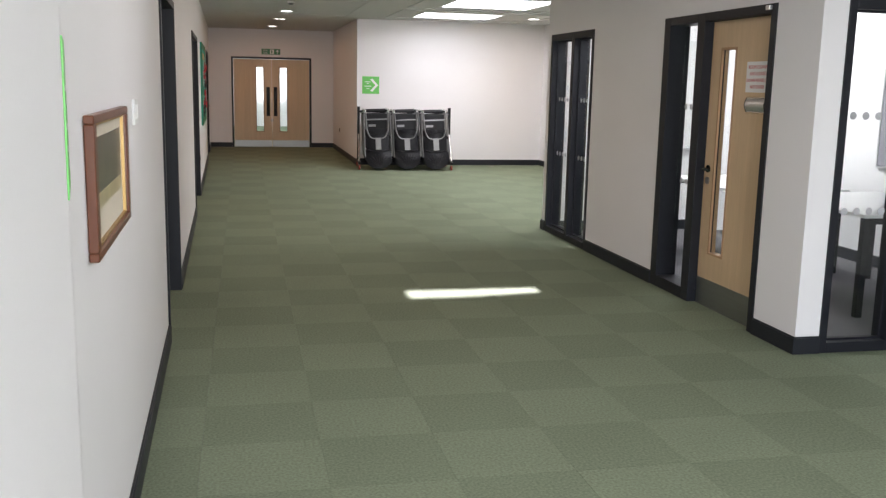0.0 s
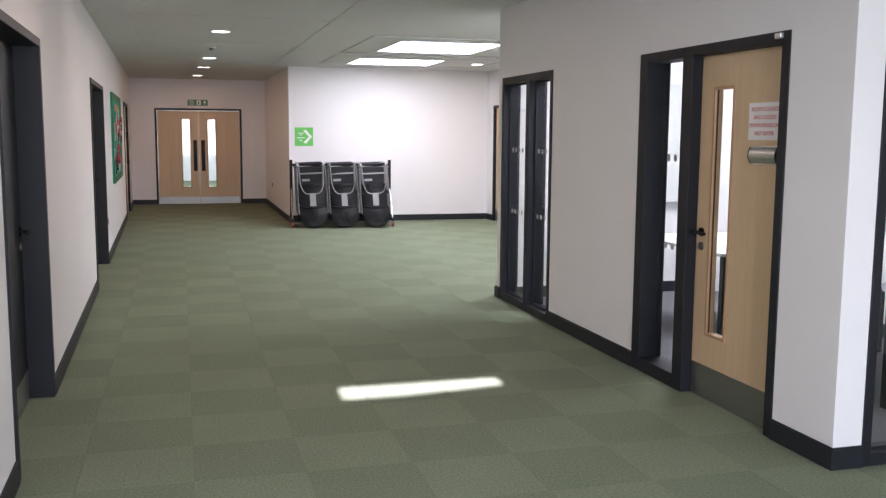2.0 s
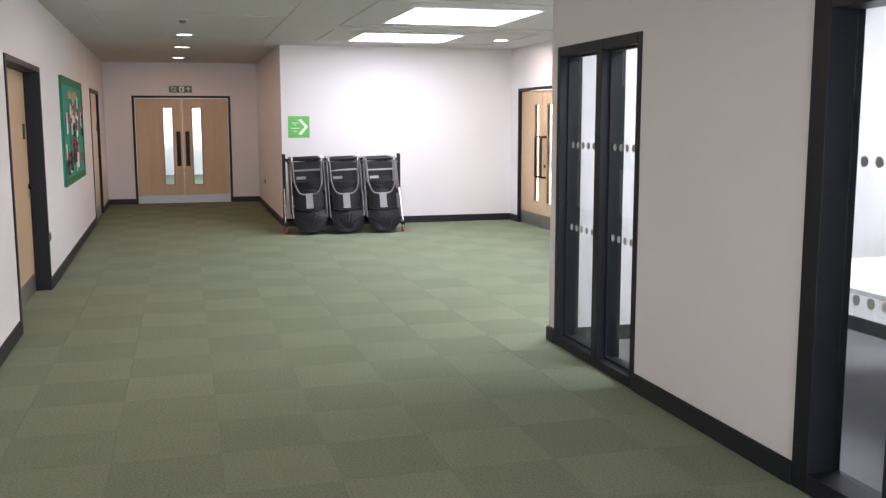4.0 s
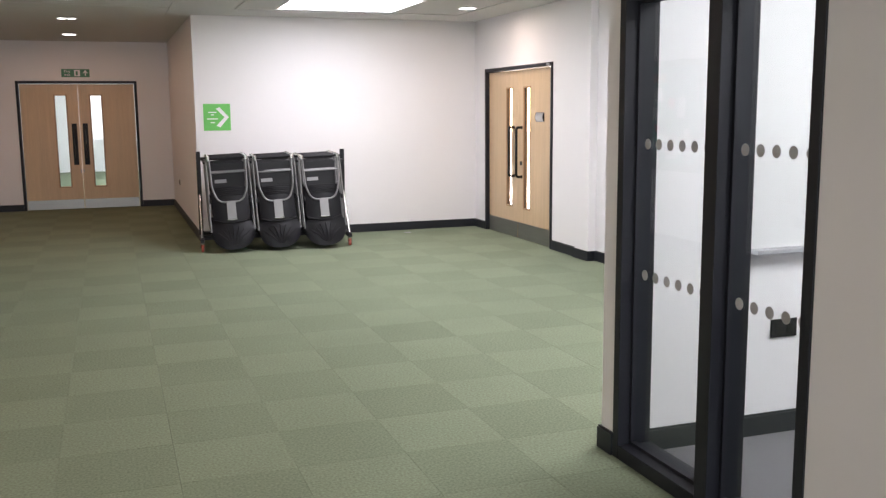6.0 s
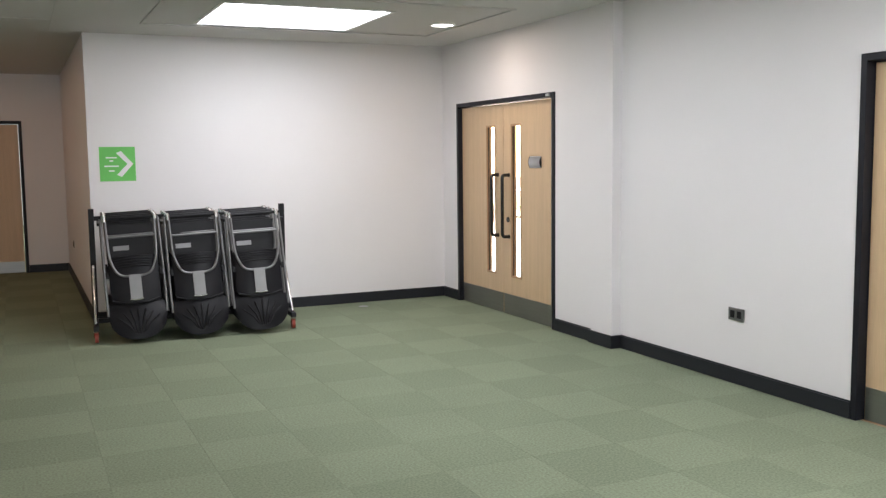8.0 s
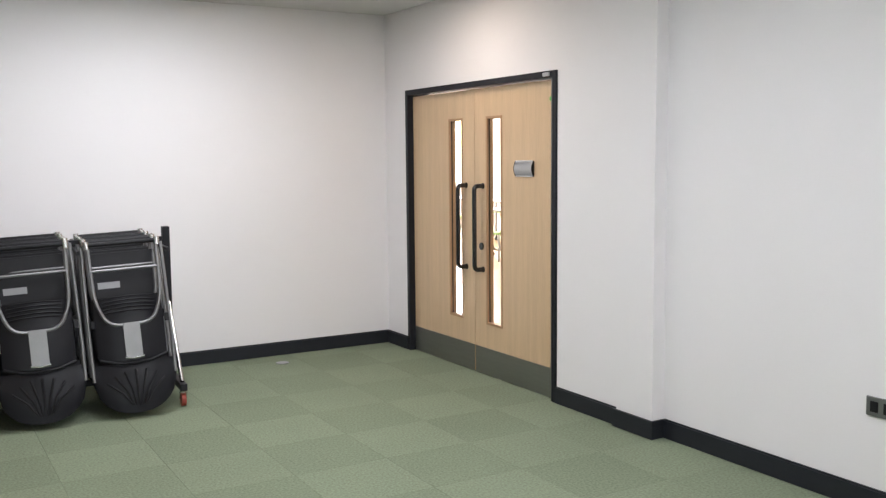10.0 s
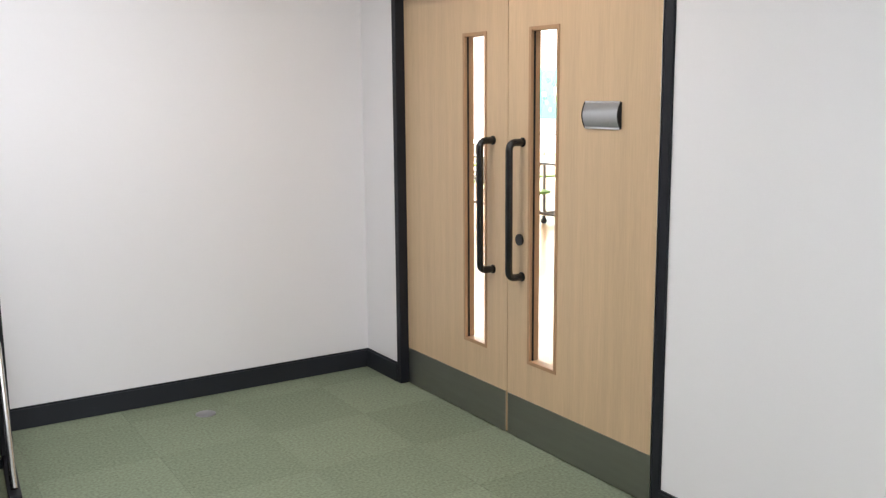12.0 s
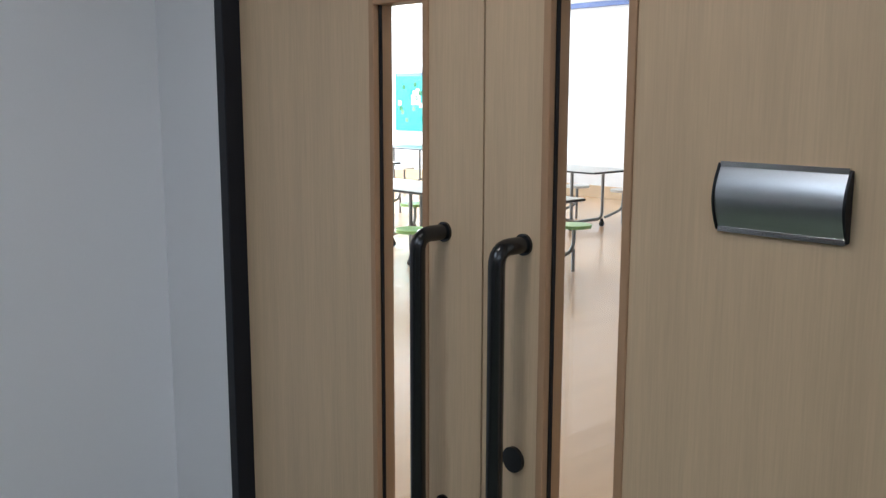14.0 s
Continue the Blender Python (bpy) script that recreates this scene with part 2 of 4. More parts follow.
# long left wall: local x = distance along it
W0, A0, A1, B0, B1, C0, C1 = 0.80, 4.16, 5.65, 9.58, 11.56, 17.63, 19.44
w = setting("wall_west", wall_mesh(20.7, 0.22, CH, [(A0 - W0, A1 - W0, 0, DOOR_H), (B0 - W0, B1 - W0, 0, DOOR_H), (C0 - W0, C1 - W0, 0, DOOR_H + 0.02)]), PAINT, "long white painted corridor wall", "wall", on_left(W0))
s = setting("baseboard", skirting_mesh([(0, A0 - W0), (A1 - W0, B0 - W0), (B1 - W0, C0 - W0), (C1 - W0, 20.32)]), SKIRT, "dark grey painted skirting board", "skirting", on_left(W0))
# splayed pier beside the start
P0, P1 = Vector((-0.333, 0.49, 0)), Vector((-0.388, 0.83, 0))
bm = bmesh.new()
lo = [bm.verts.new((x, y, 0)) for x, y in ((P0.x, -6.0), (P0.x, P0.y), (P1.x, P1.y), (-0.70, 0.79), (-0.70, -6.0))]
hi = [bm.verts.new((v.co.x, v.co.y, CH)) for v in lo]
bm.faces.new(lo[::-1])
bm.faces.new(hi)
for i in range(5):
    bm.faces.new((lo[i], lo[(i + 1) % 5], hi[(i + 1) % 5], hi[i]))
setting("wall_pier", bm, PAINT, "white painted splayed pier by the entrance", "wall")
setting("baseboard", skirting_mesh([(0, 6.49)]), SKIRT, "dark grey painted skirting board", "skirting", pose(P0.x, -6.0, 0, 0, 0, 90))

# meeting room: west wall (door and screen), south wall (glazed screen), inner walls
YS, YN = 3.385, 8.30
D1A, D1B, SC0, SC1 = 3.857, 5.436, 6.949, 8.188
GS0, GS1, XR = 3.405, 4.645, 4.89
f = lambda y: YN - y
setting("wall_meeting_west", wall_mesh(YN - YS, 0.16, CH, [(f(D1B), f(D1A), 0, DOOR_H), (f(SC1), f(SC0), 0, DOOR_H)]), PAINT, "white painted meeting room wall", "wall", facing_west(X1, YN))
setting("baseboard", skirting_mesh([(-0.016, f(SC1)), (f(SC0), f(D1B)), (f(D1A), f(YS) + 0.016)]), SKIRT, "dark grey painted skirting board", "skirting", facing_west(X1, YN))
xi = X1 + 0.16
setting("wall_meeting_south", wall_mesh(5.8 - xi, 0.13, CH, [(max(GS0, xi + 0.0) - xi, GS1 - xi, 0, DOOR_H)]), PAINT, "white painted wall round a glazed screen", "wall", pose(xi, YS, 0))
setting("baseboard", skirting_mesh([(X1, GS0), (GS1, XR)]), SKIRT, "dark grey painted skirting board", "skirting", pose(0, YS, 0))
setting("wall_meeting_north", wall_mesh(X3 - xi, 0.12, CH), PAINT, "white painted wall", "wall", pose(X3, YN, 0, 0, 0, 180))
setting("baseboard", skirting_mesh([(0, X2 - X1)]), SKIRT, "dark grey painted skirting board", "skirting", pose(X2, YN, 0, 0, 0, 180))
setting("wall_meeting_east", wall_mesh(YN - YS - 0.25, 0.15, CH), PAINT, "white painted wall inside the meeting room", "wall", facing_west(5.62, YN - 0.12))
setting("baseboard", skirting_mesh([(0, YN - YS - 0.25)]), SKIRT, "dark grey painted skirting board", "skirting", facing_west(5.62, YN - 0.12))
setting("baseboard", skirting_mesh([(0, 2.3)]), SKIRT, "dark grey painted skirting board", "skirting", pose(xi, YN - 0.12, 0))
setting("wall_lobby_east", wall_mesh(YS + 6.0, 0.15, CH), PAINT, "white painted lobby wall", "wall", facing_west(XR, YS))
setting("baseboard", skirting_mesh([(0, YS + 6.0)]), SKIRT, "dark grey painted skirting board", "skirting", facing_west(XR, YS))
setting("wall_lobby_south", wall_mesh(5.6, 0.2, CH, [(2.6, 5.4, 0.45, 2.55)]), PAINT, "white painted wall with a wide window", "wall", pose(5.0, -6.0, 0, 0, 0, 180))

# recess: hall wall, back wall, corridor
D2A, D2B, D3A, D3B = 14.04, 16.025, 9.79, 10.86
f = lambda y: YB - y
PL0, PL1 = 13.15, 13.445
setting("wall_hall", wall_mesh(YB - PL0, 0.2, CH, [(f(D2B), f(D2A), 0, DOOR_H)]), PAINT, "white painted wall to the hall", "wall", facing_west(X2, YB))
g = lambda y: PL0 - y
setting("wall_hall_set_back", wall_mesh(PL0 - YN + 0.3, 0.14, CH, [(g(D3B), g(D3A), 0, DOOR_H)]), PAINT, "white painted wall beside the column", "wall", facing_west(X3, PL0))
setting("baseboard", skirting_mesh([(0.016, g(D3B)), (g(D3A), g(YN))]), SKIRT, "dark grey painted skirting board", "skirting", facing_west(X3, PL0))
setting("baseboard", skirting_mesh([(0, f(D2B)), (f(D2A), f(PL1))]), SKIRT, "dark grey painted skirting board", "skirting", facing_west(X2, YB))
setting("wall_pilaster", B(X2 - 0.022, X2 - 0.0005, PL0 - 0.002, PL1, 0, CH), PAINT, "white painted boxed column", "column")
bm = B(X2 - 0.038, X2 - 0.0225, PL0 - 0.018, PL1 + 0.016, 0.002, 0.104)
box(bm, X2 - 0.0225, X3 - 0.001, PL0 - 0.018, PL0 - 0.0025, 0.002, 0.104)
box(bm, X2 - 0.0225, X2 - 0.017, PL1 + 0.0005, PL1 + 0.016, 0.002, 0.104)
setting("baseboard", bm, SKIRT, "dark grey painted skirting board round the column", "skirting")
setting("wall_recess_back", wall_mesh(X2 - XC + 0.2, 0.18, CH), PAINT, "white painted recess wall", "wall", pose(XC, YB, 0))
setting("baseboard", skirting_mesh([(0, X2 - XC)]), SKIRT, "dark grey painted skirting board", "skirting", pose(XC, YB, 0))
setting("wall_corridor_east", wall_mesh(YE - YB - 0.18, 0.18, CH), PAINT, "white painted corridor wall", "wall", facing_west(XC, YE))
setting("baseboard", skirting_mesh([(0, YE - YB)]), SKIRT, "dark grey painted skirting board", "skirting", facing_west(XC, YE))
E0, E1 = -0.235, 1.62
setting("wall_corridor_end", wall_mesh(XC + 1.3, 0.15, CH, [(E0 + 1.0, E1 + 1.0, 0, DOOR_H)]), PAINT, "white painted corridor end wall", "wall", pose(-1.0, YE, 0))
setting("baseboard", skirting_mesh([(0.2, E0 + 1.0), (E1 + 1.0, XC + 1.0)]), SKIRT, "dark grey painted skirting board", "skirting", pose(-1.0, YE, 0))
# space behind the end doors
setting("wall_stair_back", wall_mesh(6.0, 0.15, CH), PAINT, "pale wall beyond the corridor doors", "wall", pose(-1.5, 31.6, 0))
setting("wall_stair_west", wall_mesh(10.38, 0.15, CH), PAINT, "pale wall beyond the corridor doors", "wall", pose(-1.5, 21.22, 0, 0, 0, 90))
# the opening is made up to go with the added lamp
setting("wall_stair_east", wall_mesh(10.4, 0.15, CH, [(2.6, 6.6, 0.8, 2.4)]), PAINT, "pale wall with an added unseen opening beyond the corridor doors", "wall", facing_west(3.8, 31.6))

# ceiling with the two rooflight openings
SKY = [(2.99, 4.41, 11.36, 12.99), (2.99, 4.41, 14.22, 15.47)]
bm = bmesh.new()
xs, ys = [-1.9, 2.99, 4.41, X2 + 0.2], [-6.2, 11.36, 12.99, 14.22, 15.47, 32.0]
for i in range(3):
    for j in range(5):
        if not (i == 1 and j in (1, 3)):
            box(bm, xs[i], xs[i + 1], ys[j], ys[j + 1], CH, CH + 0.12)
setting("ceiling", bm, CEIL, "matt off-white plasterboard ceiling", "ceiling")
bm = bmesh.new()
for x0, x1, y0, y1 in ((2.55, 5.26, 10.9, 13.3), (2.56, 5.28, 13.77, 15.58)):
    for a in ((x0, x1, y0, y0 + 0.022), (x0, x1, y1 - 0.022, y1), (x0, x0 + 0.022, y0 + 0.022, y1 - 0.022), (x1 - 0.022, x1, y0 + 0.022, y1 - 0.022)):
        box(bm, *a, CH - 0.012, CH - 0.0005)
for x in (-0.2, 1.85):
    box(bm, x, x + 0.018, -5.9, YB if x < 1 else YB - 0.02, CH - 0.006, CH - 0.0005)
for y in (3.6, 6.6, 9.6, 12.6, 15.6):
    box(bm, -0.18, 1.848, y, y + 0.016, CH - 0.006, CH - 0.0005)
setting("trim", bm, CEIL, "narrow white ceiling trim strips", "ceiling trim")

# floors
setting("floor", B(-1.7, X2 + 0.088, -6.2, 21.2, -0.15, -0.008), GREYCARPET, "floor screed under the carpet tiles", "floor")
setting("floor_meeting", B(X1 + 0.06, 5.62, YS + 0.06, YN - 0.06, -0.0075, 0.0015), GREYCARPET, "grey carpet in the meeting room", "floor")
setting("floor_hall", B(X2 + 0.09, 17.0, 8.0, 31.0, -0.15, 0.0), HALLFLOOR, "pale polished wood hall floor", "floor")
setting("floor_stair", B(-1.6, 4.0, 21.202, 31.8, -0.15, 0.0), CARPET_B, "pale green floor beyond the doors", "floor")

# hall shell
HX, HH = 16.5, 4.5
setting("wall_hall_far", wall_mesh(24, 0.2, HH), PAINT, "white hall wall", "wall", facing_west(HX, 31.5))
setting("wall_hall_north", wall_mesh(11.5, 0.2, HH, [(1.2, 10.4, 0.9, 4.2)]), PAINT, "white hall wall", "wall", pose(X2 - 0.3, 30.5, 0))
setting("wall_hall_south", wall_mesh(11.5, 0.2, HH), PAINT, "white hall wall", "wall", pose(HX + 0.2, 8.25, 0, 0, 0, 180))
setting("wall_hall_upper", B(X2 + 0.02, X2 + 0.198, 8.0, 16.9, CH + 0.122, HH), PAINT, "white hall wall above the doors", "wall")
setting("wall_hall_side", B(X2 + 0.0, X2 + 0.19, 16.862, 30.6, 0, HH), PAINT, "white hall wall", "wall")
setting("ceiling_hall", B(X2 + 0.02, 17.0, 8.0, 31.5, HH, HH + 0.15), CEIL, "white hall ceiling", "ceiling")

# ---------- skylights and ceiling fittings ----------
for k, (x0, x1, y0, y1) in enumerate(SKY):
    t = thing("skylight", pose((x0 + x1) / 2, (y0 + y1) / 2, CH), "bright white rooflight panel set in the ceiling", "skylight", "rooflights over the recess")
    hx, hy = (x1 - x0) / 2 - 0.002, (y1 - y0) / 2 - 0.002
    bm = bmesh.new()
    for a in ((-hx, hx, -hy, -hy + 0.03), (-hx, hx, hy - 0.03, hy), (-hx, -hx + 0.03, -hy + 0.03, hy - 0.03), (hx - 0.03, hx, -hy + 0.03, hy - 0.03)):
        box(bm, *a, -0.006, 0.1)
    part("frame", bm, WHITE, t)
    bm = bmesh.new()
    if k == 0:
        # made-up opening in the pane, shaped so the sun draws its floor patch
        a, b, c, d = SLOT
        ox, oy = (x0 + x1) / 2, (y0 + y1) / 2
        xa, xb, ya, yb = SLOT[0] - ox, SLOT[1] - ox, SLOT[2] - oy, SLOT[3] - oy
        box(bm, -hx + 0.03, xa, -hy + 0.03, hy - 0.03, 0.010, 0.014)
        box(bm, xb, hx - 0.03, -hy + 0.03, hy - 0.03, 0.010, 0.014)
        box(bm, xa, xb, yb, hy - 0.03, 0.010, 0.014)
        if ya > -hy + 0.031:
            box(bm, xa, xb, -hy + 0.03, ya, 0.010, 0.014)
        # corner piece added only to trim the sun patch
        v = [bm.verts.new(p) for p in ((xa + 0.1, ya, 0.012), (xb, ya, 0.012), (xb, ya + 0.13, 0.012))]
        bm.faces.new(v)
    else:
        box(bm, -hx + 0.03, hx - 0.03, -hy + 0.03, hy - 0.03, 0.010, 0.014)
    part("diffuser", bm, GLOW, t)


def downlight(m, label="round white recessed ceiling downlight, lit"):
    t = thing("downlight", m, label, "ceiling light", "ceiling downlights")
    bm = bmesh.new()
    pts = [(0.105 * math.cos(a), 0.105 * math.sin(a), -0.004) for a in [2 * math.pi * i / 32 for i in range(32)]]
    tube(bm, pts, 0.009, 8, True)
    part("trim_ring", bm, WHITE, t, smooth=True)
    part("lens", cyl(bmesh.new(), (0, 0, -0.006), (0, 0, -0.001), 0.1, 28), LAMPGLOW, t)
    return t


def small_downlight(m):
    t = thing("downlight", m, "small round recessed ceiling spotlight, lit", "ceiling light", "ceiling downlights")
    part("trim_ring", tube(bmesh.new(), [(0.06 * math.cos(a), 0.06 * math.sin(a), -0.003) for a in [2 * math.pi * i / 24 for i in range(24)]], 0.007, 8, True), WHITE, t, smooth=True)
    part("lens", cyl(bmesh.new(), (0, 0, -0.005), (0, 0, -0.001), 0.056, 24), LAMPGLOW, t)
    return t


# first two continue the row unseen; the third is an added fill light
for x, y, k in ((0.84, 2.1, 1.5), (0.84, 5.1, 1.2), (2.1, 0.6, 1.3), (0.83, 8.1, 1.1), (0.78, 11.0, 0.9), (0.77, 15.0, 0.7), (0.67, 19.65, 0.75), (5.09, 14.8, 1)):
    downlight(pose(x, y, CH))
    area("downlight_lamp", (x, y, CH - 0.02), (x, y, 0), 0.18, 0, DOWN * k, (1.0, 0.96, 0.92) if y < 5 else (1.0, 0.78, 0.6) if y < 14.9 or x > 3 else (1.0, 0.58, 0.34), True)
for x in (0.68, 0.785):
    small_downlight(pose(x, 17.16, CH))
area("downlight_lamp", (0.72, 17.16, CH - 0.02), (0.72, 17.16, 0), 0.18, 0, DOWN * 0.6, (1.0, 0.58, 0.34), True)
t = thing("smoke_detector", pose(0.75, 13.13, CH), "small white round smoke detector on the ceiling", "smoke detector")
part("base", cyl(bmesh.new(), (0, 0, -0.015), (0, 0, -0.0005), 0.052, 24), WHITE, t, smooth=True)
part("sensor", cyl(bmesh.new(), (0, 0, -0.045), (0, 0, -0.015), 0.028, 20, 0.045), GREYTUBE, t, smooth=True)
# unseen glowing panels, added to brighten meeting room, recess and lobby
for x, y in ((4.4, 6.5), (4.62, 9.1), (2.1, -2.4)):
    t = thing("ceiling_panel_light", pose(x, y, CH), "square white fill light panel, added unseen on the ceiling", "ceiling light", "ceiling panel lights")
    part("frame", B(-0.62, 0.62, -0.62, 0.62, -0.012, -0.0005), WHITE, t)
    part("diffuser", B(-0.59, 0.59, -0.59, 0.59, -0.016, -0.0125), FILLGLOW, t)

# ---------- doors ----------


def door_frame(d, w, h, depth, jamb=0.043, front=-0.012):
    bm = bmesh.new()
    box(bm, -w / 2 + 0.001, -w / 2 + jamb, front, depth, 0.001, h - 0.001, 0.003)
    box(bm, w / 2 - jamb, w / 2 - 0.001, front, depth, 0.001, h - 0.001, 0.003)
    box(bm, -w / 2 + jamb, w / 2 - jamb, front, depth, h - jamb, h - 0.001, 0.003)
    return part("frame", bm, DARK, d, "dark grey painted frame")


def leaf(d, x0, x1, z1, y, kick=0.2, panel=None, thick=0.044):
    """A veneered leaf from x0 to x1 with an optional vision panel (x0, x1, z0, z1)."""
    bm = bmesh.new()
    z0 = 0.008
    if panel:
        a, b, c, e = panel
        box(bm, x0, a, y, y + thick, z0, z1)
        box(bm, b, x1, y, y + thick, z0, z1)
        box(bm, a, b, y, y + thick, z0, c)
        box(bm, a, b, y, y + thick, e, z1)
    else:
        box(bm, x0, x1, y, y + thick, z0, z1, 0.002)
    lf = part("leaf", bm, WOOD, d, "pale ash veneered door leaf")
    if panel:
        bm = bmesh.new()
        k = 0.017
        for q in ((a, a + k, c, e), (b - k, b, c, e), (a + k, b - k, c, c + k), (a + k, b - k, e - k, e)):
            box(bm, q[0], q[1], y - 0.005, y + thick + 0.005, q[2], q[3], 0.002)
        part("glazing_bead", bm, WOOD2, lf, "wooden glazing bead")
        bm = bmesh.new()
        for q in ((a + k, a + k + 0.004, c + k, e - k), (b - k - 0.004, b - k, c + k, e - k)):
            box(bm, q[0], q[1], y + 0.010, y + 0.018, q[2], q[3])
        part("gasket", bm, BLACK, lf, "black glazing gasket")
        g = part("pane", B(a + k, b - k, y + 0.019, y + 0.025, c + k, e - k), GLASS, lf, "clear glass vision panel")
        g.visible_shadow = False
    if kick:
        part("kick_plate", B(x0 + 0.006, x1 - 0.006, y - 0.0035, y - 0.0005, 0.006, kick), STEEL, lf, "brushed steel kick plate")
    return lf


def pull(lf, x, y, z0, z1, lock=False):
    pts = bend([(x, y, z1), (x, y - 0.075, z1), (x, y - 0.075, z0), (x, y, z0)], 0.035, 6)
    bm = tube(bmesh.new(), pts, 0.0165, 14)
    for z in (z0, z1):
        cyl(bm, (x, y - 0.006, z), (x, y - 0.0005, z), 0.021, 18)
    part("pull_handle", bm, BLACKNYLON, lf, "black nylon pull handle", smooth=True)


def lock_rose(lf, x, y, z):
    bm = cyl(bmesh.new(), (x, y - 0.009, z), (x, y - 0.0005, z), 0.026, 20)
    part("lock_escutcheon", bm, BLACKNYLON, lf, "dark keyhole escutcheon", smooth=True)


def lever(lf, x, y, z, way=1):
    bm = cyl(bmesh.new(), (x, y - 0.01, z), (x, y - 0.0005, z), 0.027, 20)
    tube(bm, bend([(x, y - 0.004, z), (x, y - 0.055, z), (x + way * 0.115, y - 0.055, z)], 0.02, 5), 0.0095, 10)
    part("lever_handle", bm, BLACKNYLON, lf, "black lever handle", smooth=True)
    part("lock_escutcheon", cyl(bmesh.new(), (x, y - 0.009, z - 0.085), (x, y - 0.0005, z - 0.085), 0.026, 20), STEEL, lf, "steel keyhole escutcheon", smooth=True)


def name_plate(m, w, h):
    """A curved aluminium sign holder with dark end caps."""
    t = thing("name_plate", m, "curved blank satin aluminium name plate on the door", "door sign")
    bm = bmesh.new()
    n = 10
    prof = [(-0.004 - 0.016 * math.sin(math.pi * i / n), -h / 2 + h * i / n) for i in range(n + 1)]
    rows = [[bm.verts.new((x, y, z)) for y, z in prof] for x in (-w / 2, w / 2)]
    back = [[bm.verts.new((x, -0.0006, z)) for z in (-h / 2, h / 2)] for x in (-w / 2, w / 2)]
    for i in range(n):
        bm.faces.new((rows[0][i], rows[1][i], rows[1][i + 1], rows[0][i + 1]))
    bm.faces.new((back[0][0], back[1][0], rows[1][0], rows[0][0]))
    bm.faces.new((back[0][1], back[1][1], rows[1][n], rows[0][n]))
    bm.faces.new((back[0][0], back[0][1], back[1][1], back[1][0]))
    part("plate", bm, ALU, t, smooth=True)
    for sx in (-1, 1):
        bm = bmesh.new()
        a = sx * w / 2
        f0 = [bm.verts.new((a, y - 0.002, z * 1.03)) for y, z in prof] + [bm.verts.new((a, -0.0006, h / 2)), bm.verts.new((a, -0.0006, -h / 2))]
        f1 = [bm.verts.new((v.co.x + sx * 0.004, v.co.y, v.co.z)) for v in f0]
        bm.faces.new(f0)
        bm.faces.new(f1[::-1])
        for i in range(len(f0)):
            bm.faces.new((f0[i], f0[(i + 1) % len(f0)], f1[(i + 1) % len(f0)], f1[i]))
        part("end_cap", bm, BLACK, t)
    for z in (-h / 2, h / 2):
        part("edge_strip", B(-w / 2, w / 2, -0.007, -0.0006, z - 0.004, z + 0.004), CHROME, t)
    return t


# hall doors (double, unequal leaves)
W2, c2 = D2B - D2A, (D2A + D2B) / 2
d = thing("door_1", facing_west(X2, c2), "closed double ash veneered doors with slim vision panels in a dark frame", "door", kind="structure")
door_frame(d, W2, DOOR_H, 0.19)
SEAM = c2 - 15.066
yl, zt = 0.038, DOOR_H - 0.052
L2 = leaf(d, -W2 / 2 + 0.046, SEAM - 0.0025, zt, yl, 0.2, (c2 - 15.424, c2 - 15.228, 0.372, 1.85))
R2 = leaf(d, SEAM + 0.0025, W2 / 2 - 0.046, zt, yl, 0.2, (c2 - 14.912, c2 - 14.710, 0.372, 1.85))
pull(L2, SEAM - 0.112, yl, 0.765, 1.362)
pull(R2, SEAM + 0.112, yl, 0.765, 1.362)
lock_rose(R2, SEAM + 0.095, yl, 0.93)
part("stop_strip", B(W2 / 2 - 0.0505, W2 / 2 - 0.0485, -0.011, yl - 0.001, 0.01, zt), ALU, d, "pale edge strip along the jamb")
part("closer_bracket", B(W2 / 2 - 0.12, W2 / 2 - 0.06, -0.03, -0.013, DOOR_H - 0.035, DOOR_H - 0.012, 0.003), ALU, d)
part("sticker", cyl(bmesh.new(), (W2 / 2 - 0.12, yl - 0.0012, 1.93), (W2 / 2 - 0.12, yl - 0.0004, 1.93), 0.014, 16), GREEN, R2, "small round green sticker")
name_plate(facing_west(X2 + yl - 0.0005, 14.442) @ pose(0, 0, 1.488), 0.2, 0.1)

# plain single door further along the hall wall
W3, c3 = D3B - D3A, (D3A + D3B) / 2
d = thing("door_2", facing_west(X3, c3), "closed ash veneered door in a dark frame", "door", kind="structure")
door_frame(d, W3, DOOR_H, 0.14)
L3 = leaf(d, -W3 / 2 + 0.051, W3 / 2 - 0.051, zt, 0.05, 0.2)
lever(L3, W3 / 2 - 0.13, 0.05, 1.0, -1)

# corridor end doors
WE, cE = E1 - E0, (E0 + E1) / 2
d = thing("door_3", pose(cE, YE, 0), "closed double ash veneered doors with slim vision panels at the corridor end", "door", kind="structure")
door_frame(d, WE, DOOR_H, 0.15)
for sx in (-1, 1):
    a, b = sorted((sx * 0.003, sx * (WE / 2 - 0.051)))
    p0, p1 = sorted((sx * 0.17, sx * 0.375))
    lf = leaf(d, a, b, zt, 0.05, 0.16, (p0, p1, 0.36, 1.88))
    q0, q1 = sorted((sx * 0.045, sx * 0.125))
    part("pull_plate", B(q0, q1, 0.0465, 0.0495, 0.73, 1.41), BLACK, lf, "black finger plate")
    x = sx * 0.085
    part("pull_handle", tube(bmesh.new(), bend([(x, 0.046, 1.32), (x, -0.012, 1.32), (x, -0.012, 0.84), (x, 0.046, 0.84)], 0.03), 0.012, 10), BLACKNYLON, lf, "black pull handle", smooth=True)
    part("lock_plate", B(sx * 0.02 - 0.008, sx * 0.02 + 0.008, 0.0465, 0.0495, 0.6, 0.66), STEEL, lf)


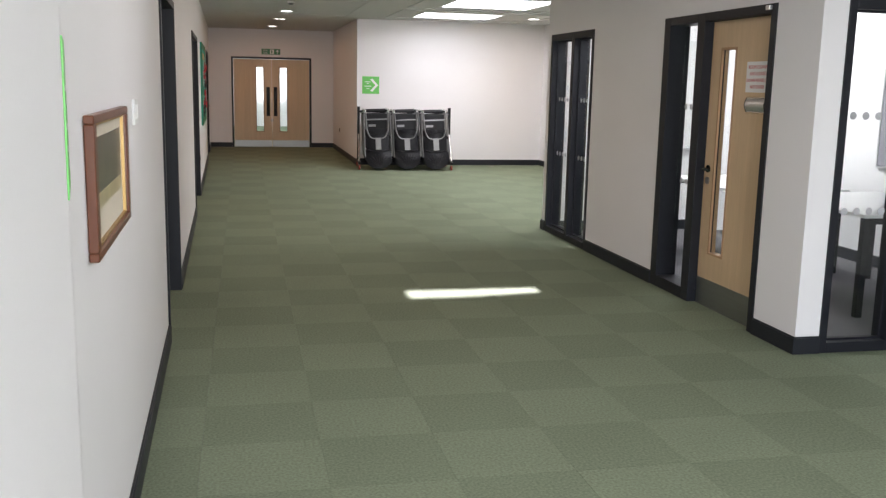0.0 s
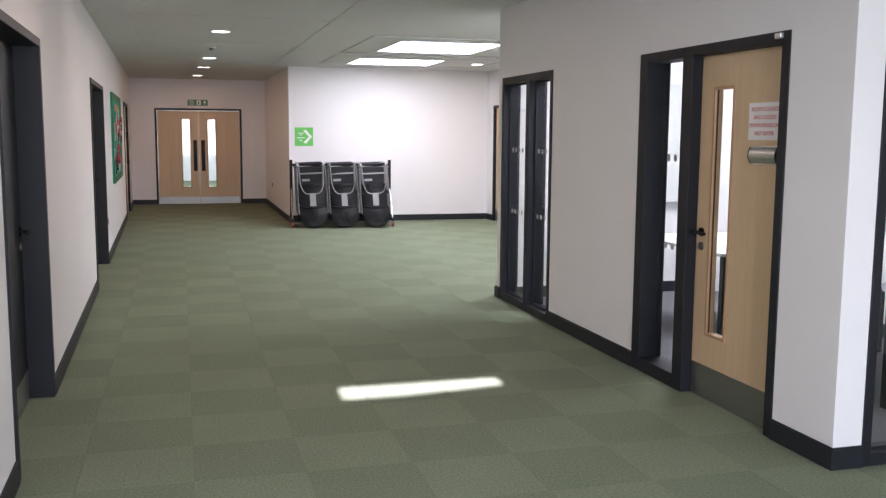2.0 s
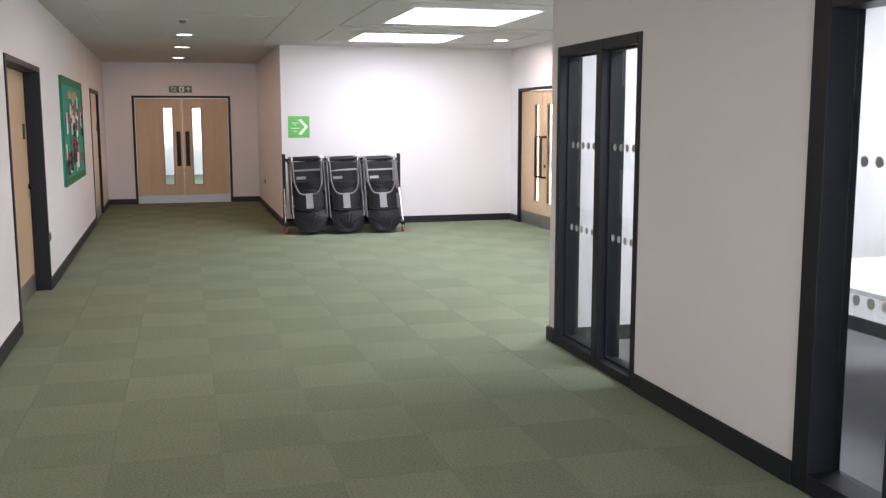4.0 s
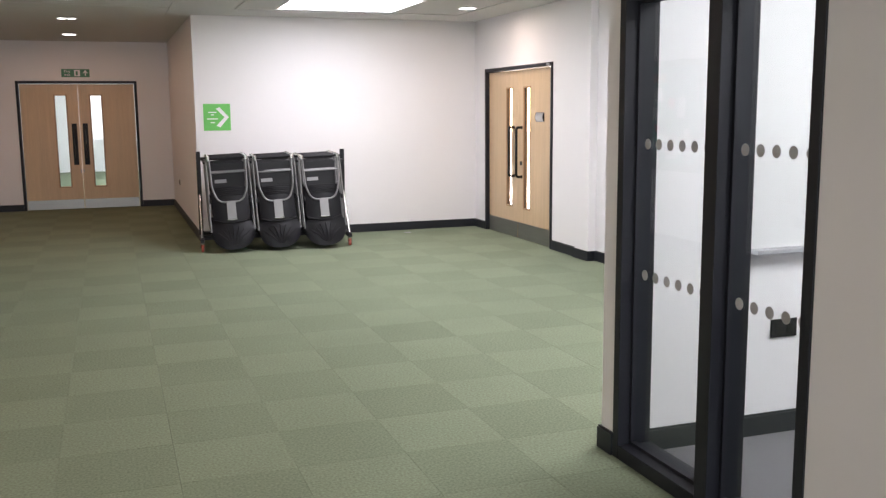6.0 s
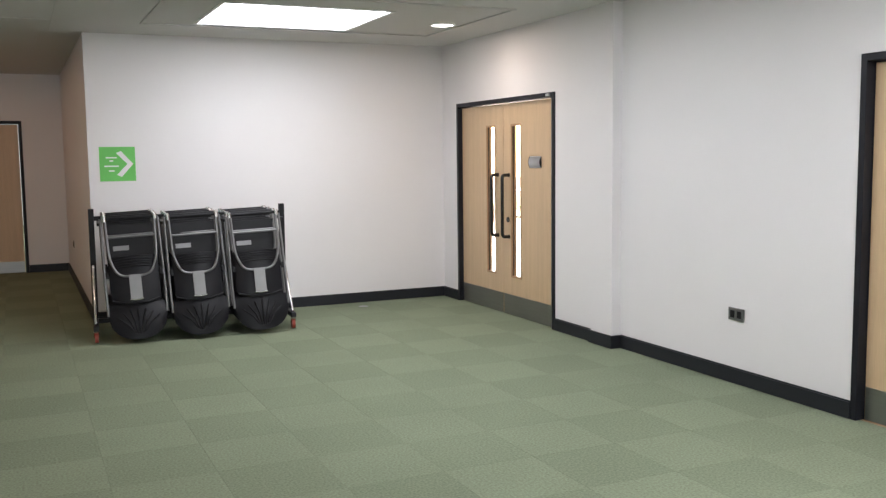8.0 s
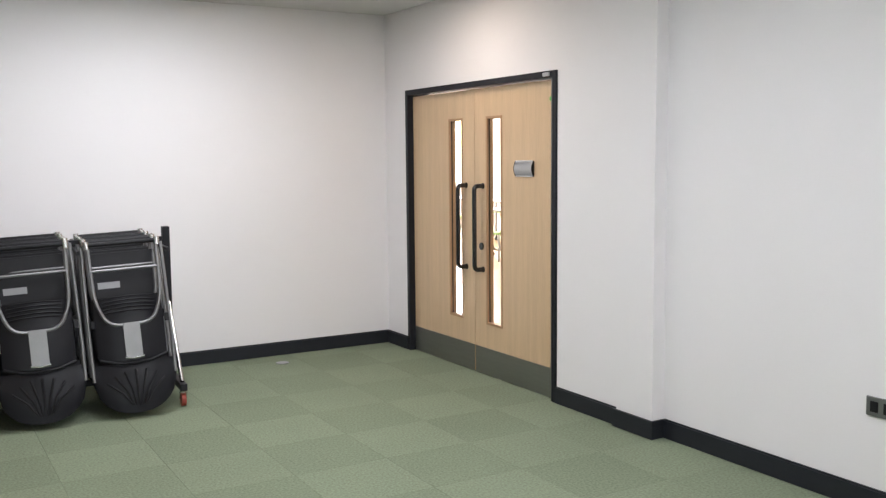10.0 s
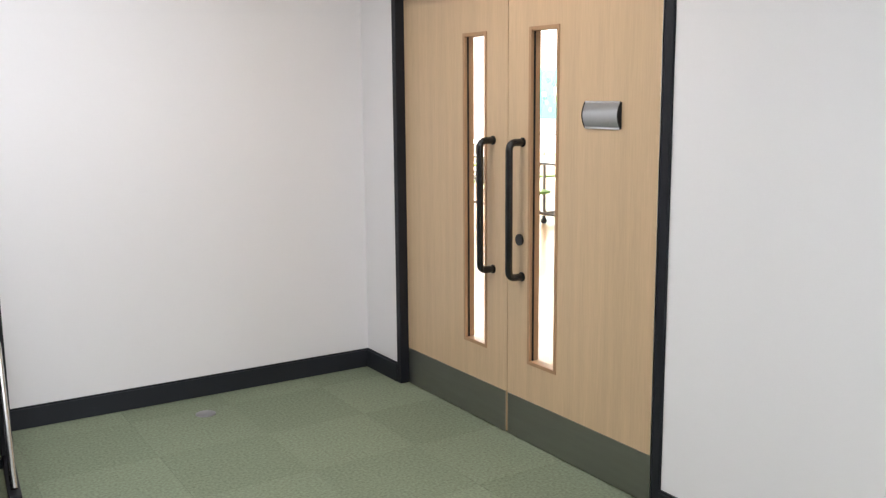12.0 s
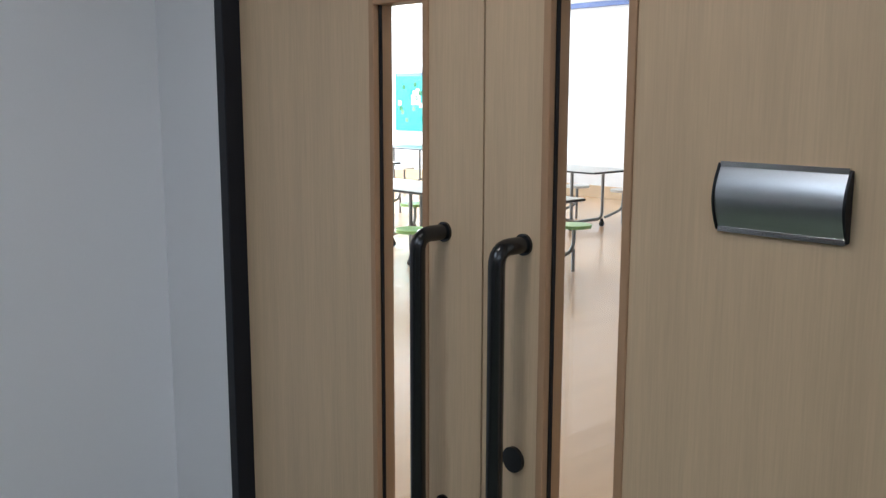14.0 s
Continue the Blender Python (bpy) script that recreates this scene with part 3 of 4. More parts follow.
def plain_door(name, m, w, h, label, plate=True, grille=False, y=0.13, finish=WOOD):
    d = thing(name, m, label, "door", kind="structure")
    door_frame(d, w, h, 0.2, 0.05)
    lf = leaf(d, -w / 2 + 0.053, w / 2 - 0.053, h - 0.055, y, 0.18)
    lf.data.materials[0] = finish
    lf["label"] = "dark painted door leaf" if finish is DARK else "pale ash veneered door leaf"
    lever(lf, w / 2 - 0.12, y, 1.0, -1)
    if plate:
        part("sign_plate", B(w / 2 - 0.28, w / 2 - 0.16, y - 0.0045, y - 0.0005, 1.44, 1.58), BLACK, lf)
    if grille:
        bm = bmesh.new()
        for i in range(12):
            box(bm, -w / 2 + 0.13, -w / 2 + 0.6, y - 0.006, y - 0.0005, 0.22 + i * 0.032, 0.238 + i * 0.032)
        part("vent_grille", bm, GREYTUBE, lf, "grey louvred vent grille")
    return d


plain_door("door_4", on_left((A0 + A1) / 2), A1 - A0, DOOR_H, "closed dark painted door in a dark frame", False, finish=DARK)
plain_door("door_5", on_left((B0 + B1) / 2), B1 - B0, DOOR_H, "closed ash veneered door in a dark frame")
plain_door("door_6", on_left((C0 + C1) / 2), C1 - C0, DOOR_H + 0.02, "closed ash veneered store door with a vent grille", True, True, 0.03)


def dots(w, x0, x1, y, zs, step=0.085):
    n = int((x1 - x0) / step)
    off = ((x1 - x0) - (n - 1) * step) / 2
    for z in zs:
        for i in range(n):
            x = x0 + off + i * step
            part("manifestation_dot", cyl(bmesh.new(), (x, y - 0.0012, z), (x, y - 0.0004, z), 0.023, 18), FROST, w)


def screen(name, m, w, h, posts, depth, label, sill=0.065, jamb=0.05, dot_z=(1.43, 0.86)):
    """A fixed glazed screen: posts are the x ranges of the uprights between the panes."""
    d = thing(name, m, label, "glazed screen", kind="structure")
    bm = bmesh.new()
    edges = [(-w / 2 + 0.001, -w / 2 + jamb), *posts, (w / 2 - jamb, w / 2 - 0.001)]
    for a, b in edges:
        box(bm, a, b, -0.008, depth, 0.001, h - 0.001, 0.003)
    for (_, a), (b, _) in zip(edges, edges[1:]):
        box(bm, a, b, -0.008, depth, 0.001, sill, 0.003)
        box(bm, a, b, -0.008, depth, h - 0.065, h - 0.001, 0.003)
    part("frame", bm, DARK, d, "dark grey painted frame")
    for (_, a), (b, _) in zip(edges, edges[1:]):
        bm = bmesh.new()
        for q in ((a, a + 0.014, sill, h - 0.065), (b - 0.014, b, sill, h - 0.065), (a + 0.014, b - 0.014, sill, sill + 0.014), (a + 0.014, b - 0.014, h - 0.079, h - 0.065)):
            box(bm, q[0], q[1], depth * 0.32, depth * 0.5, q[2], q[3])
        part("glazing_bead", bm, DARK, d)
        g = part("pane", B(a + 0.005, b - 0.005, depth * 0.4, depth * 0.4 + 0.008, sill + 0.005, h - 0.07), GLASS, d, "clear glass pane")
        g.visible_shadow = False
        dots(d, a + 0.01, b - 0.01, depth * 0.4, dot_z)
    return d


# meeting room door with its side light
W1, c1 = D1B - D1A, (D1A + D1B) / 2
d = thing("door_7", facing_west(X1, c1), "closed ash veneered meeting room door with glazed side light", "door", kind="structure")
u = lambda y: c1 - y
bm = bmesh.new()
dep, h = 0.16, DOOR_H
for a, b in ((-W1 / 2 + 0.001, u(5.33)), (u(4.888), u(4.775)), (u(3.922), W1 / 2 - 0.001)):
    box(bm, a, b, -0.008, dep, 0.001, h - 0.001, 0.003)
box(bm, u(5.33), u(4.888), -0.008, dep, 0.001, 0.09, 0.003)
box(bm, u(5.33), u(4.888), -0.008, dep, h - 0.06, h - 0.001, 0.003)
box(bm, u(4.775), u(3.922), -0.008, dep, h - 0.06, h - 0.001, 0.003)
part("frame", bm, DARK, d, "dark grey painted frame")
g = part("pane", B(u(5.325), u(4.893), 0.115, 0.123, 0.095, h - 0.065), GLASS, d, "clear glass side light")
g.visible_shadow = False
dots(d, u(5.31), u(4.905), 0.115, (1.43, 0.86))
lf = leaf(d, u(4.772), u(3.925), h - 0.063, 0.062, 0.2, (u(4.637), u(4.422), 0.385, 1.855))
lever(lf, u(4.71), 0.062, 1.0, 1)
part("closer_bracket", B(W1 / 2 - 0.1, W1 / 2 - 0.05, -0.03, -0.009, h - 0.04, h - 0.012, 0.003), ALU, d)
name_plate(facing_west(X1 + 0.0615, 4.127) @ pose(0, 0, 1.470), 0.235, 0.092)
t = thing("paper_notice", facing_west(X1 + 0.0615, 4.135) @ pose(0, 0, 1.651), "white paper notice with red lettering taped to the door", "notice")
part("sheet", B(-0.145, 0.145, -0.0012, -0.0004, -0.1, 0.1), WHITE, t)
for i, line in enumerate(("ROOM CLEANED", "AND LOCKED", "DOWN PLEASE DO", "NOT ENTER")):
    writing("lettering", line, 0.0315, pose(0, -0.0022, 0.064 - 0.043 * i, 90), RED, t)

screen("window_1", facing_west(X1, (SC0 + SC1) / 2), SC1 - SC0, DOOR_H, [((SC0 + SC1) / 2 - 7.552, (SC0 + SC1) / 2 - 7.472)], 0.16, "tall two-pane glazed screen in a dark frame")
cg = (GS0 + GS1) / 2
screen("window_2", pose(cg, YS, 0), GS1 - GS0, DOOR_H, [(3.862 - cg, 3.972 - cg)], 0.13, "tall two-pane glazed screen in a dark frame")

# ---------- signs and wall things ----------


def chevron(bm, w):
    for s in (-1, 1):
        q = [(0.02, 0.0), (-0.08, s * 0.105), (-0.035, s * 0.125), (0.075, 0.0)]
        v = [bm.verts.new((x * w / 0.33 + 0.07 * w / 0.33, -0.0046, z * w / 0.33)) for x, z in q]
        bm.faces.new(v)


def way_sign(m, label, w=0.325):
    t = thing("direction_sign", m, label, "sign")
    part("panel", B(-w / 2, w / 2, -0.004, -0.0004, -w / 2, w / 2), GREEN, t)
    bm = bmesh.new()
    chevron(bm, w)
    part("arrow", bm, WHITE, t, "white chevron arrow")
    for i, (ww, z) in enumerate(((0.10, 0.06), (0.035, 0.03), (0.13, -0.02), (0.05, -0.065))):
        part("text_bar", B(-0.055 - ww / 2, -0.055 + ww / 2, -0.0046, -0.0041, z - 0.006, z + 0.006), WHITE, t)
    return t


way_sign(pose(2.40, YB, 1.515), "square green direction sign with a white chevron")
dv = (P1 - P0)
way_sign(pose(*((P0 + P1) / 2), 0, 0, math.degrees(math.atan2(dv.y, dv.x))) @ pose(0, 0, 1.48), "square green direction sign on the splayed pier")

t = thing("exit_sign", pose(0.68, YE, 2.225), "green fire exit sign with arrow above the doors", "sign")
part("panel", B(-0.215, 0.215, -0.006, -0.0004, -0.065, 0.065), EXITGREEN, t)
writing("lettering", "Fire\nexit", 0.062, pose(-0.125, -0.0068, 0.0, 90), WHITE, t, 0.85)
part("symbol_panel", B(-0.02, 0.07, -0.0072, -0.0061, -0.05, 0.05), WHITE, t)
bm = B(0.142, 0.158, -0.0072, -0.0061, -0.045, 0.03)
bm.faces.new([bm.verts.new(p) for p in ((0.11, -0.0070, 0.0), (0.15, -0.0070, 0.05), (0.19, -0.0070, 0.0), (0.17, -0.0070, 0.0), (0.15, -0.0070, 0.025), (0.13, -0.0070, 0.0))])
part("arrow", bm, WHITE, t)
part("symbol", B(0.005, 0.035, -0.0080, -0.0073, -0.035, 0.03), EXITGREEN, t)

BD0, BD1 = 13.24, 15.9
bw = BD1 - BD0
t = thing("notice_board", on_left((BD0 + BD1) / 2) @ pose(0, 0, 1.49), "green felt notice board crowded with papers and paper poppies", "notice board")
part("backing", B(-bw / 2, bw / 2, -0.018, -0.0005, -0.62, 0.62), FELT, t)
bm = bmesh.new()
for q in ((-bw / 2, bw / 2, 0.54, 0.625), (-bw / 2, bw / 2, -0.625, -0.54), (-bw / 2, -bw / 2 + 0.08, -0.54, 0.54), (bw / 2 - 0.08, bw / 2, -0.54, 0.54)):
    box(bm, q[0], q[1], -0.026, -0.0185, q[2], q[3])
part("border", bm, DEEPGREEN, t, "dark green paper border")
rng = random.Random(4)
for i in range(34):
    x, z = rng.uniform(-bw / 2 + 0.2, bw / 2 - 0.2), rng.uniform(-0.42, 0.30)
    k = rng.random()
    if k < 0.5:
        a, b = rng.uniform(0.05, 0.11), rng.uniform(0.07, 0.16)
        o = part("pinned_paper", B(-a, a, -0.022 - 0.0004 * i, -0.0215 - 0.0004 * i, -b, b), WHITE, t)
        o.matrix_basis = pose(x, 0, z, 0, rng.uniform(-8, 8), 0)
    else:
        bm = bmesh.new()
        r = rng.uniform(0.05, 0.1)
        m = 9
        c = bm.verts.new((0, -0.05, 0))
        ring = [bm.verts.new((r * (0.8 + 0.3 * rng.random()) * math.cos(2 * math.pi * j / m), -0.03 - 0.02 * (j % 2), r * (0.8 + 0.3 * rng.random()) * math.sin(2 * math.pi * j / m))) for j in range(m)]
        for j in range(m):
            bm.faces.new((c, ring[j], ring[(j + 1) % m]))
        o = part("paper_flower", bm, RED if k < 0.75 else BLACK, t)
        o.matrix_basis = pose(x, 0, z)
for i in range(7):
    part("heading_letter", B(-0.6 + i * 0.17, -0.5 + i * 0.17, -0.0225, -0.019, 0.38, 0.48), GOLD, t)

t = thing("framed_picture", on_left(1.488) @ pose(0, 0, 1.274), "framed faded landscape print in a mahogany frame", "picture")
pw, ph = 0.86, 0.385
bm = bmesh.new()
for q in ((-pw / 2, pw / 2, ph / 2 - 0.024, ph / 2), (-pw / 2, pw / 2, -ph / 2, -ph / 2 + 0.024), (-pw / 2, -pw / 2 + 0.05, -ph / 2 + 0.024, ph / 2 - 0.024), (pw / 2 - 0.05, pw / 2, -ph / 2 + 0.024, ph / 2 - 0.024)):
    box(bm, q[0], q[1], -0.028, -0.001, q[2], q[3], 0.004)
part("frame", bm, MAHOG, t)
bm = bmesh.new()
for q in ((-pw / 2 + 0.05, pw / 2 - 0.05, ph / 2 - 0.032, ph / 2 - 0.024), (-pw / 2 + 0.05, pw / 2 - 0.05, -ph / 2 + 0.024, -ph / 2 + 0.032), (-pw / 2 + 0.05, -pw / 2 + 0.066, -ph / 2 + 0.032, ph / 2 - 0.032), (pw / 2 - 0.066, pw / 2 - 0.05, -ph / 2 + 0.032, ph / 2 - 0.032)):
    box(bm, q[0], q[1], -0.018, -0.001, q[2], q[3])
part("slip", bm, GOLD, t)
part("mount", B(-pw / 2 + 0.066, pw / 2 - 0.066, -0.008, -0.001, -ph / 2 + 0.032, ph / 2 - 0.032), MOUNT, t)
part("print", B(-0.33, 0.33, -0.0095, -0.0082, -0.03, 0.125), PRINT_DARK, t)
part("print", B(-0.33, 0.33, -0.0095, -0.0082, -0.075, -0.0305), PRINT_PALE, t)


def wall_box(name, m, w, h, material, label, category, rocker=True):
    t = thing(name, m, label, category)
    part("plate", B(-w / 2, w / 2, -0.011, -0.0005, -h / 2, h / 2, 0.003), material, t)
    for sx in (-1, 1):
        part("insert", B(sx * w * 0.22 - w * 0.13, sx * w * 0.22 + w * 0.13, -0.0145, -0.0112, -h * 0.28, h * 0.28, 0.001), BLACK if material is not WHITE else WHITE, t)
    return t


wall_box("wall_switch", on_left(2.45) @ pose(0, 0, 1.43), 0.147, 0.1, WHITE, "white plastic wall switch plate", "switch")
wall_box("wall_socket", facing_west(X3, 11.82) @ pose(0, 0, 0.473), 0.146, 0.086, GREYTUBE, "double socket outlet with black inserts on the wall", "socket")
wall_box("wall_socket", on_left(11.65) @ pose(0, 0, 0.5), 0.086, 0.086, GREYTUBE, "single dark socket outlet on the wall", "socket")
wall_box("wall_socket", facing_west(XC, 19.6) @ pose(0, 0, 0.5), 0.086, 0.086, GREYTUBE, "single dark socket outlet on the corridor wall", "socket")
t = thing("floor_box", pose(4.74, 16.1, 0), "small clear-rimmed metal floor socket lid in the carpet", "floor box")
part("lid", cyl(bmesh.new(), (0, 0, 0.0005), (0, 0, 0.004), 0.05, 28), STRAP, t, smooth=True)

# ---------- chair trolley with folded chairs ----------
TR = pose(2.912, 15.30, 0, 0, 0, -4.0)
t = thing("chair_trolley", TR, "black steel chair trolley on red castors, loaded with folded chairs", "trolley")
for sx in (-1, 1):
    x = sx * 0.845
    part("post", B(x - 0.024, x + 0.024, 0.41, 0.47, 0.15, 1.125, 0.004), BLACK, t)
    part("foot_bar", B(x - 0.022, x + 0.022, -0.03, 0.82, 0.105, 0.15, 0.004), BLACK, t)
    part("brace", tube(bmesh.new(), [(x, 0.40, 0.62), (x, 0.03, 0.155)], 0.013, 12), CHROME, t, "bright chromed brace", smooth=True)
    for y in (0.0, 0.78):
        c = part("castor", tube(bmesh.new(), bend([(x - 0.02, y + 0.02, 0.05), (x - 0.02, y, 0.1), (x + 0.02, y, 0.1), (x + 0.02, y + 0.02, 0.05)], 0.015), 0.006, 8), CHROME, t, smooth=True)
        part("wheel", cyl(bmesh.new(), (x - 0.014, y + 0.015, 0.043), (x + 0.014, y + 0.015, 0.043), 0.042, 22), RUBBER, c, "dull red castor wheel", smooth=True)
for y in (0.40, 0.78):
    part("lower_rail", B(-0.823, 0.823, y - 0.018, y + 0.018, 0.108, 0.146, 0.004), BLACK, t)
part("hanging_rail", B(-0.821, 0.821, 0.415, 0.455, 1.02, 1.06, 0.004), BLACK, t)
for x in (-0.79, -0.265, 0.265, 0.79):
    part("hanging_arm", B(x - 0.012, x + 0.012, 0.06, 0.78, 0.995, 1.019, 0.003), BLACK, t)


def shell(w, z0, z1, bulge, n=16, m=12, round_bottom=True, thick=0.012):
    """A dished plastic panel whose lower edge is a half round."""
    bm = bmesh.new()
    grid = []
    for j in range(m + 1):
        v = j / m
        row = []
        for i in range(n + 1):
            u = -1 + 2 * i / n
            low = z0 + (w * 0.52) * (1 - math.sqrt(max(0.0, 1 - min(1, abs(u) ** 2.4)))) if round_bottom else z0 + 0.03 * u * u
            z = low + (z1 - low) * v
            y = bulge * (u * u * 0.6 + (v - 0.4) ** 2 * 0.8)
            row.append(bm.verts.new((u * w / 2, y, z)))
        grid.append(row)
    for j in range(m):
        for i in range(n):
            bm.faces.new((grid[j][i], grid[j][i + 1], grid[j + 1][i + 1], grid[j + 1][i]))
    bmesh.ops.remove_doubles(bm, verts=bm.verts, dist=0.0005)
    bmesh.ops.solidify(bm, geom=list(bm.faces), thickness=thick)
    return bm


def folding_chair(m, label):
    t = thing("folding_chair", m, label, "chair", "folded chairs on the trolley")
    z = 0.0
    for sx in (-1, 1):
        part("side_rail", tube(bmesh.new(), [(sx * 0.215, 0.02, 1.12), (sx * 0.222, 0.02, 0.5), (sx * 0.22, 0.022, 0.3)], 0.0105, 10), GREYTUBE, t, "grey steel tube rail", smooth=True)
    part("leg_frame", tube(bmesh.new(), bend([(-0.185, -0.012, 1.13), (-0.178, -0.03, 0.78), (-0.12, -0.035, 0.625), (0.12, -0.035, 0.625), (0.178, -0.03, 0.78), (0.185, -0.012, 1.13)], 0.07, 6), 0.0105, 10), GREYTUBE, t, "grey steel tube legs", smooth=True)
    part("crossbar", tube(bmesh.new(), [(-0.183, -0.02, 0.965), (0.183, -0.02, 0.965)], 0.0095, 10), GREYTUBE, t, smooth=True)
    part("foot_rail", tube(bmesh.new(), [(-0.195, -0.008, 1.128), (0.195, -0.008, 1.128)], 0.014, 10), BLACK, t, smooth=True)
    for sx in (-1, 1):
        part("foot_cap", cyl(bmesh.new(), (sx * 0.19, -0.012, 1.10), (sx * 0.19, -0.012, 1.148), 0.0165, 14), CHROME, t, "shiny foot cap", smooth=True)
        part("hinge", B(sx * 0.2 - 0.012, sx * 0.2 + 0.012, -0.012, 0.008, 0.62, 0.67, 0.003), BLACK, t)
    s = part("seat", shell(0.37, 0.40, 0.80, 0.05, round_bottom=False), BACKREST, t, "black ribbed plastic seat", smooth=True)
    s.matrix_basis = pose(0, -0.012, 0)
    for i in range(5):
        part("seat_rib", tube(bmesh.new(), [(x, -0.012 + 0.05 * ((x / 0.185) ** 2 * 0.6 + (0.32 - 0.0 + 0.05 * i) ** 2 * 0.8) - 0.006, 0.70 + 0.022 * i + 0.012 * (1 - (x / 0.16) ** 2)) for x in (-0.14, -0.07, 0, 0.07, 0.14)], 0.004, 6), BLACK, s)
    # black sheet added to give the dark gap between chairs
    part("shade_sheet", B(-0.185, 0.185, 0.108, 0.116, 0.72, 1.085, 0.003), BLACK, t, "black sheet standing in for the shade between stacked chairs")
    # small pale patch in front of the black sheet
    part("pale_patch", B(-0.14, -0.02, 0.1055, 0.1075, 0.862, 0.902), GREYTUBE, t, "pale grey patch behind the chair legs")
    part("strap", B(-0.045, 0.045, -0.05, -0.0465, 0.42, 0.635, 0.001), STRAP, t, "grey metal linking strap")
    part("strap_clip", tube(bmesh.new(), [(-0.05, -0.052, 0.425), (0.0, -0.058, 0.418), (0.05, -0.052, 0.425)], 0.007, 8), CHROME, t, smooth=True)
    b = part("backrest", shell(0.462, 0.085, 0.395, 0.07), BACKREST, t, "black fan-ribbed plastic backrest", smooth=True)
    b.matrix_basis = pose(0, -0.02, 0)
    for i in range(7):
        a = radians(-54 + 18 * i)
        p, q = (0.05 * math.sin(a), -0.014, 0.13 + 0.03 * (1 - math.cos(a))), (0.19 * math.sin(a), -0.004 + 0.03 * abs(math.sin(a)), 0.18 + 0.17 * math.cos(a))
        mid = ((p[0] + q[0]) / 2 * 0.82, -0.016, (p[2] + q[2]) / 2)
        part("fan_rib", tube(bmesh.new(), [p, mid, q], 0.0065, 6), BLACK, b, smooth=True)
    part("seat_edge", tube(bmesh.new(), [(-0.18, 0.004, 0.425), (-0.09, -0.02, 0.395), (0, -0.026, 0.388), (0.09, -0.02, 0.395), (0.18, 0.004, 0.425)], 0.009, 8), BLACK, s, smooth=True)
    return t


LEAN = -11
first = folding_chair(TR @ pose(-0.49, -0.17, -0.045, LEAN, -2.5), "folded black plastic chair hung upside down on the trolley")
first.scale = (1.09, 1, 1)
for c in range(3):
    for k in range(6):
        if c or k:
            copy_thing(first, TR @ pose(-0.49 + 0.525 * c, -0.17 + 0.135 * k, -0.045 + 0.004 * (k % 2), LEAN, -2.5, (k * 7 + c * 5) % 3 - 1))

# ---------- meeting room ----------


def table(m, lx, ly, h, label, top=TABLETOP):
    t = thing("meeting_table", m, label, "table", "meeting room tables")
    part("tabletop", B(-lx / 2, lx / 2, -ly / 2, ly / 2, h - 0.026, h, 0.004), top, t)
    bm = bmesh.new()
    for q in ((-lx / 2 + 0.06, lx / 2 - 0.06, -ly / 2 + 0.04, -ly / 2 + 0.065), (-lx / 2 + 0.06, lx / 2 - 0.06, ly / 2 - 0.065, ly / 2 - 0.04)):
        box(bm, *q, h - 0.075, h - 0.0265)
    part("apron", bm, BLACK, t)
    for x in (-1, 1):
        for y in (-1, 1):
            part("leg", B(x * (lx / 2 - 0.06) - 0.025, x * (lx / 2 - 0.06) + 0.025, y * (ly / 2 - 0.06) - 0.025, y * (ly / 2 - 0.06) + 0.025, 0.002, h - 0.0265, 0.003), BLACK, t)
    return t


table(pose(4.72, 4.78, 0), 1.1, 1.35, 0.74, "pale topped meeting table with black legs")
table(pose(4.55, 6.25, 0), 1.1, 1.35, 0.74, "pale topped meeting table with black legs")
t = thing("pin_board", facing_west(5.62, 5.1) @ pose(0, 0, 1.52), "large grey felt pin board on the meeting room wall", "pin board")
part("felt", B(-0.82, 0.82, -0.02, -0.001, -0.6, 0.6), PINBOARD, t)
bm = bmesh.new()
for q in ((-0.835, 0.835, 0.6, 0.615), (-0.835, 0.835, -0.615, -0.6), (-0.835, -0.82, -0.6, 0.6), (0.82, 0.835, -0.6, 0.6)):
    box(bm, q[0], q[1], -0.024, -0.001, q[2], q[3])
part("edging", bm, ALU, t)
YI = YN - 0.12
t = thing("whiteboard", pose(4.78, YI, 1.5), "wide white dry-wipe board with a pen ledge", "whiteboard")
part("surface", B(-0.84, 0.84, -0.018, -0.001, -0.58, 0.58), TABLETOP, t)
part("pen_ledge", B(-0.84, 0.84, -0.07, -0.0185, -0.6, -0.575, 0.003), ALU, t)
wall_box("wall_socket", pose(4.16, YI, 0.525), 0.15, 0.09, BLACK, "black double socket with a plug on the meeting room wall", "socket")

# ---------- hall ----------


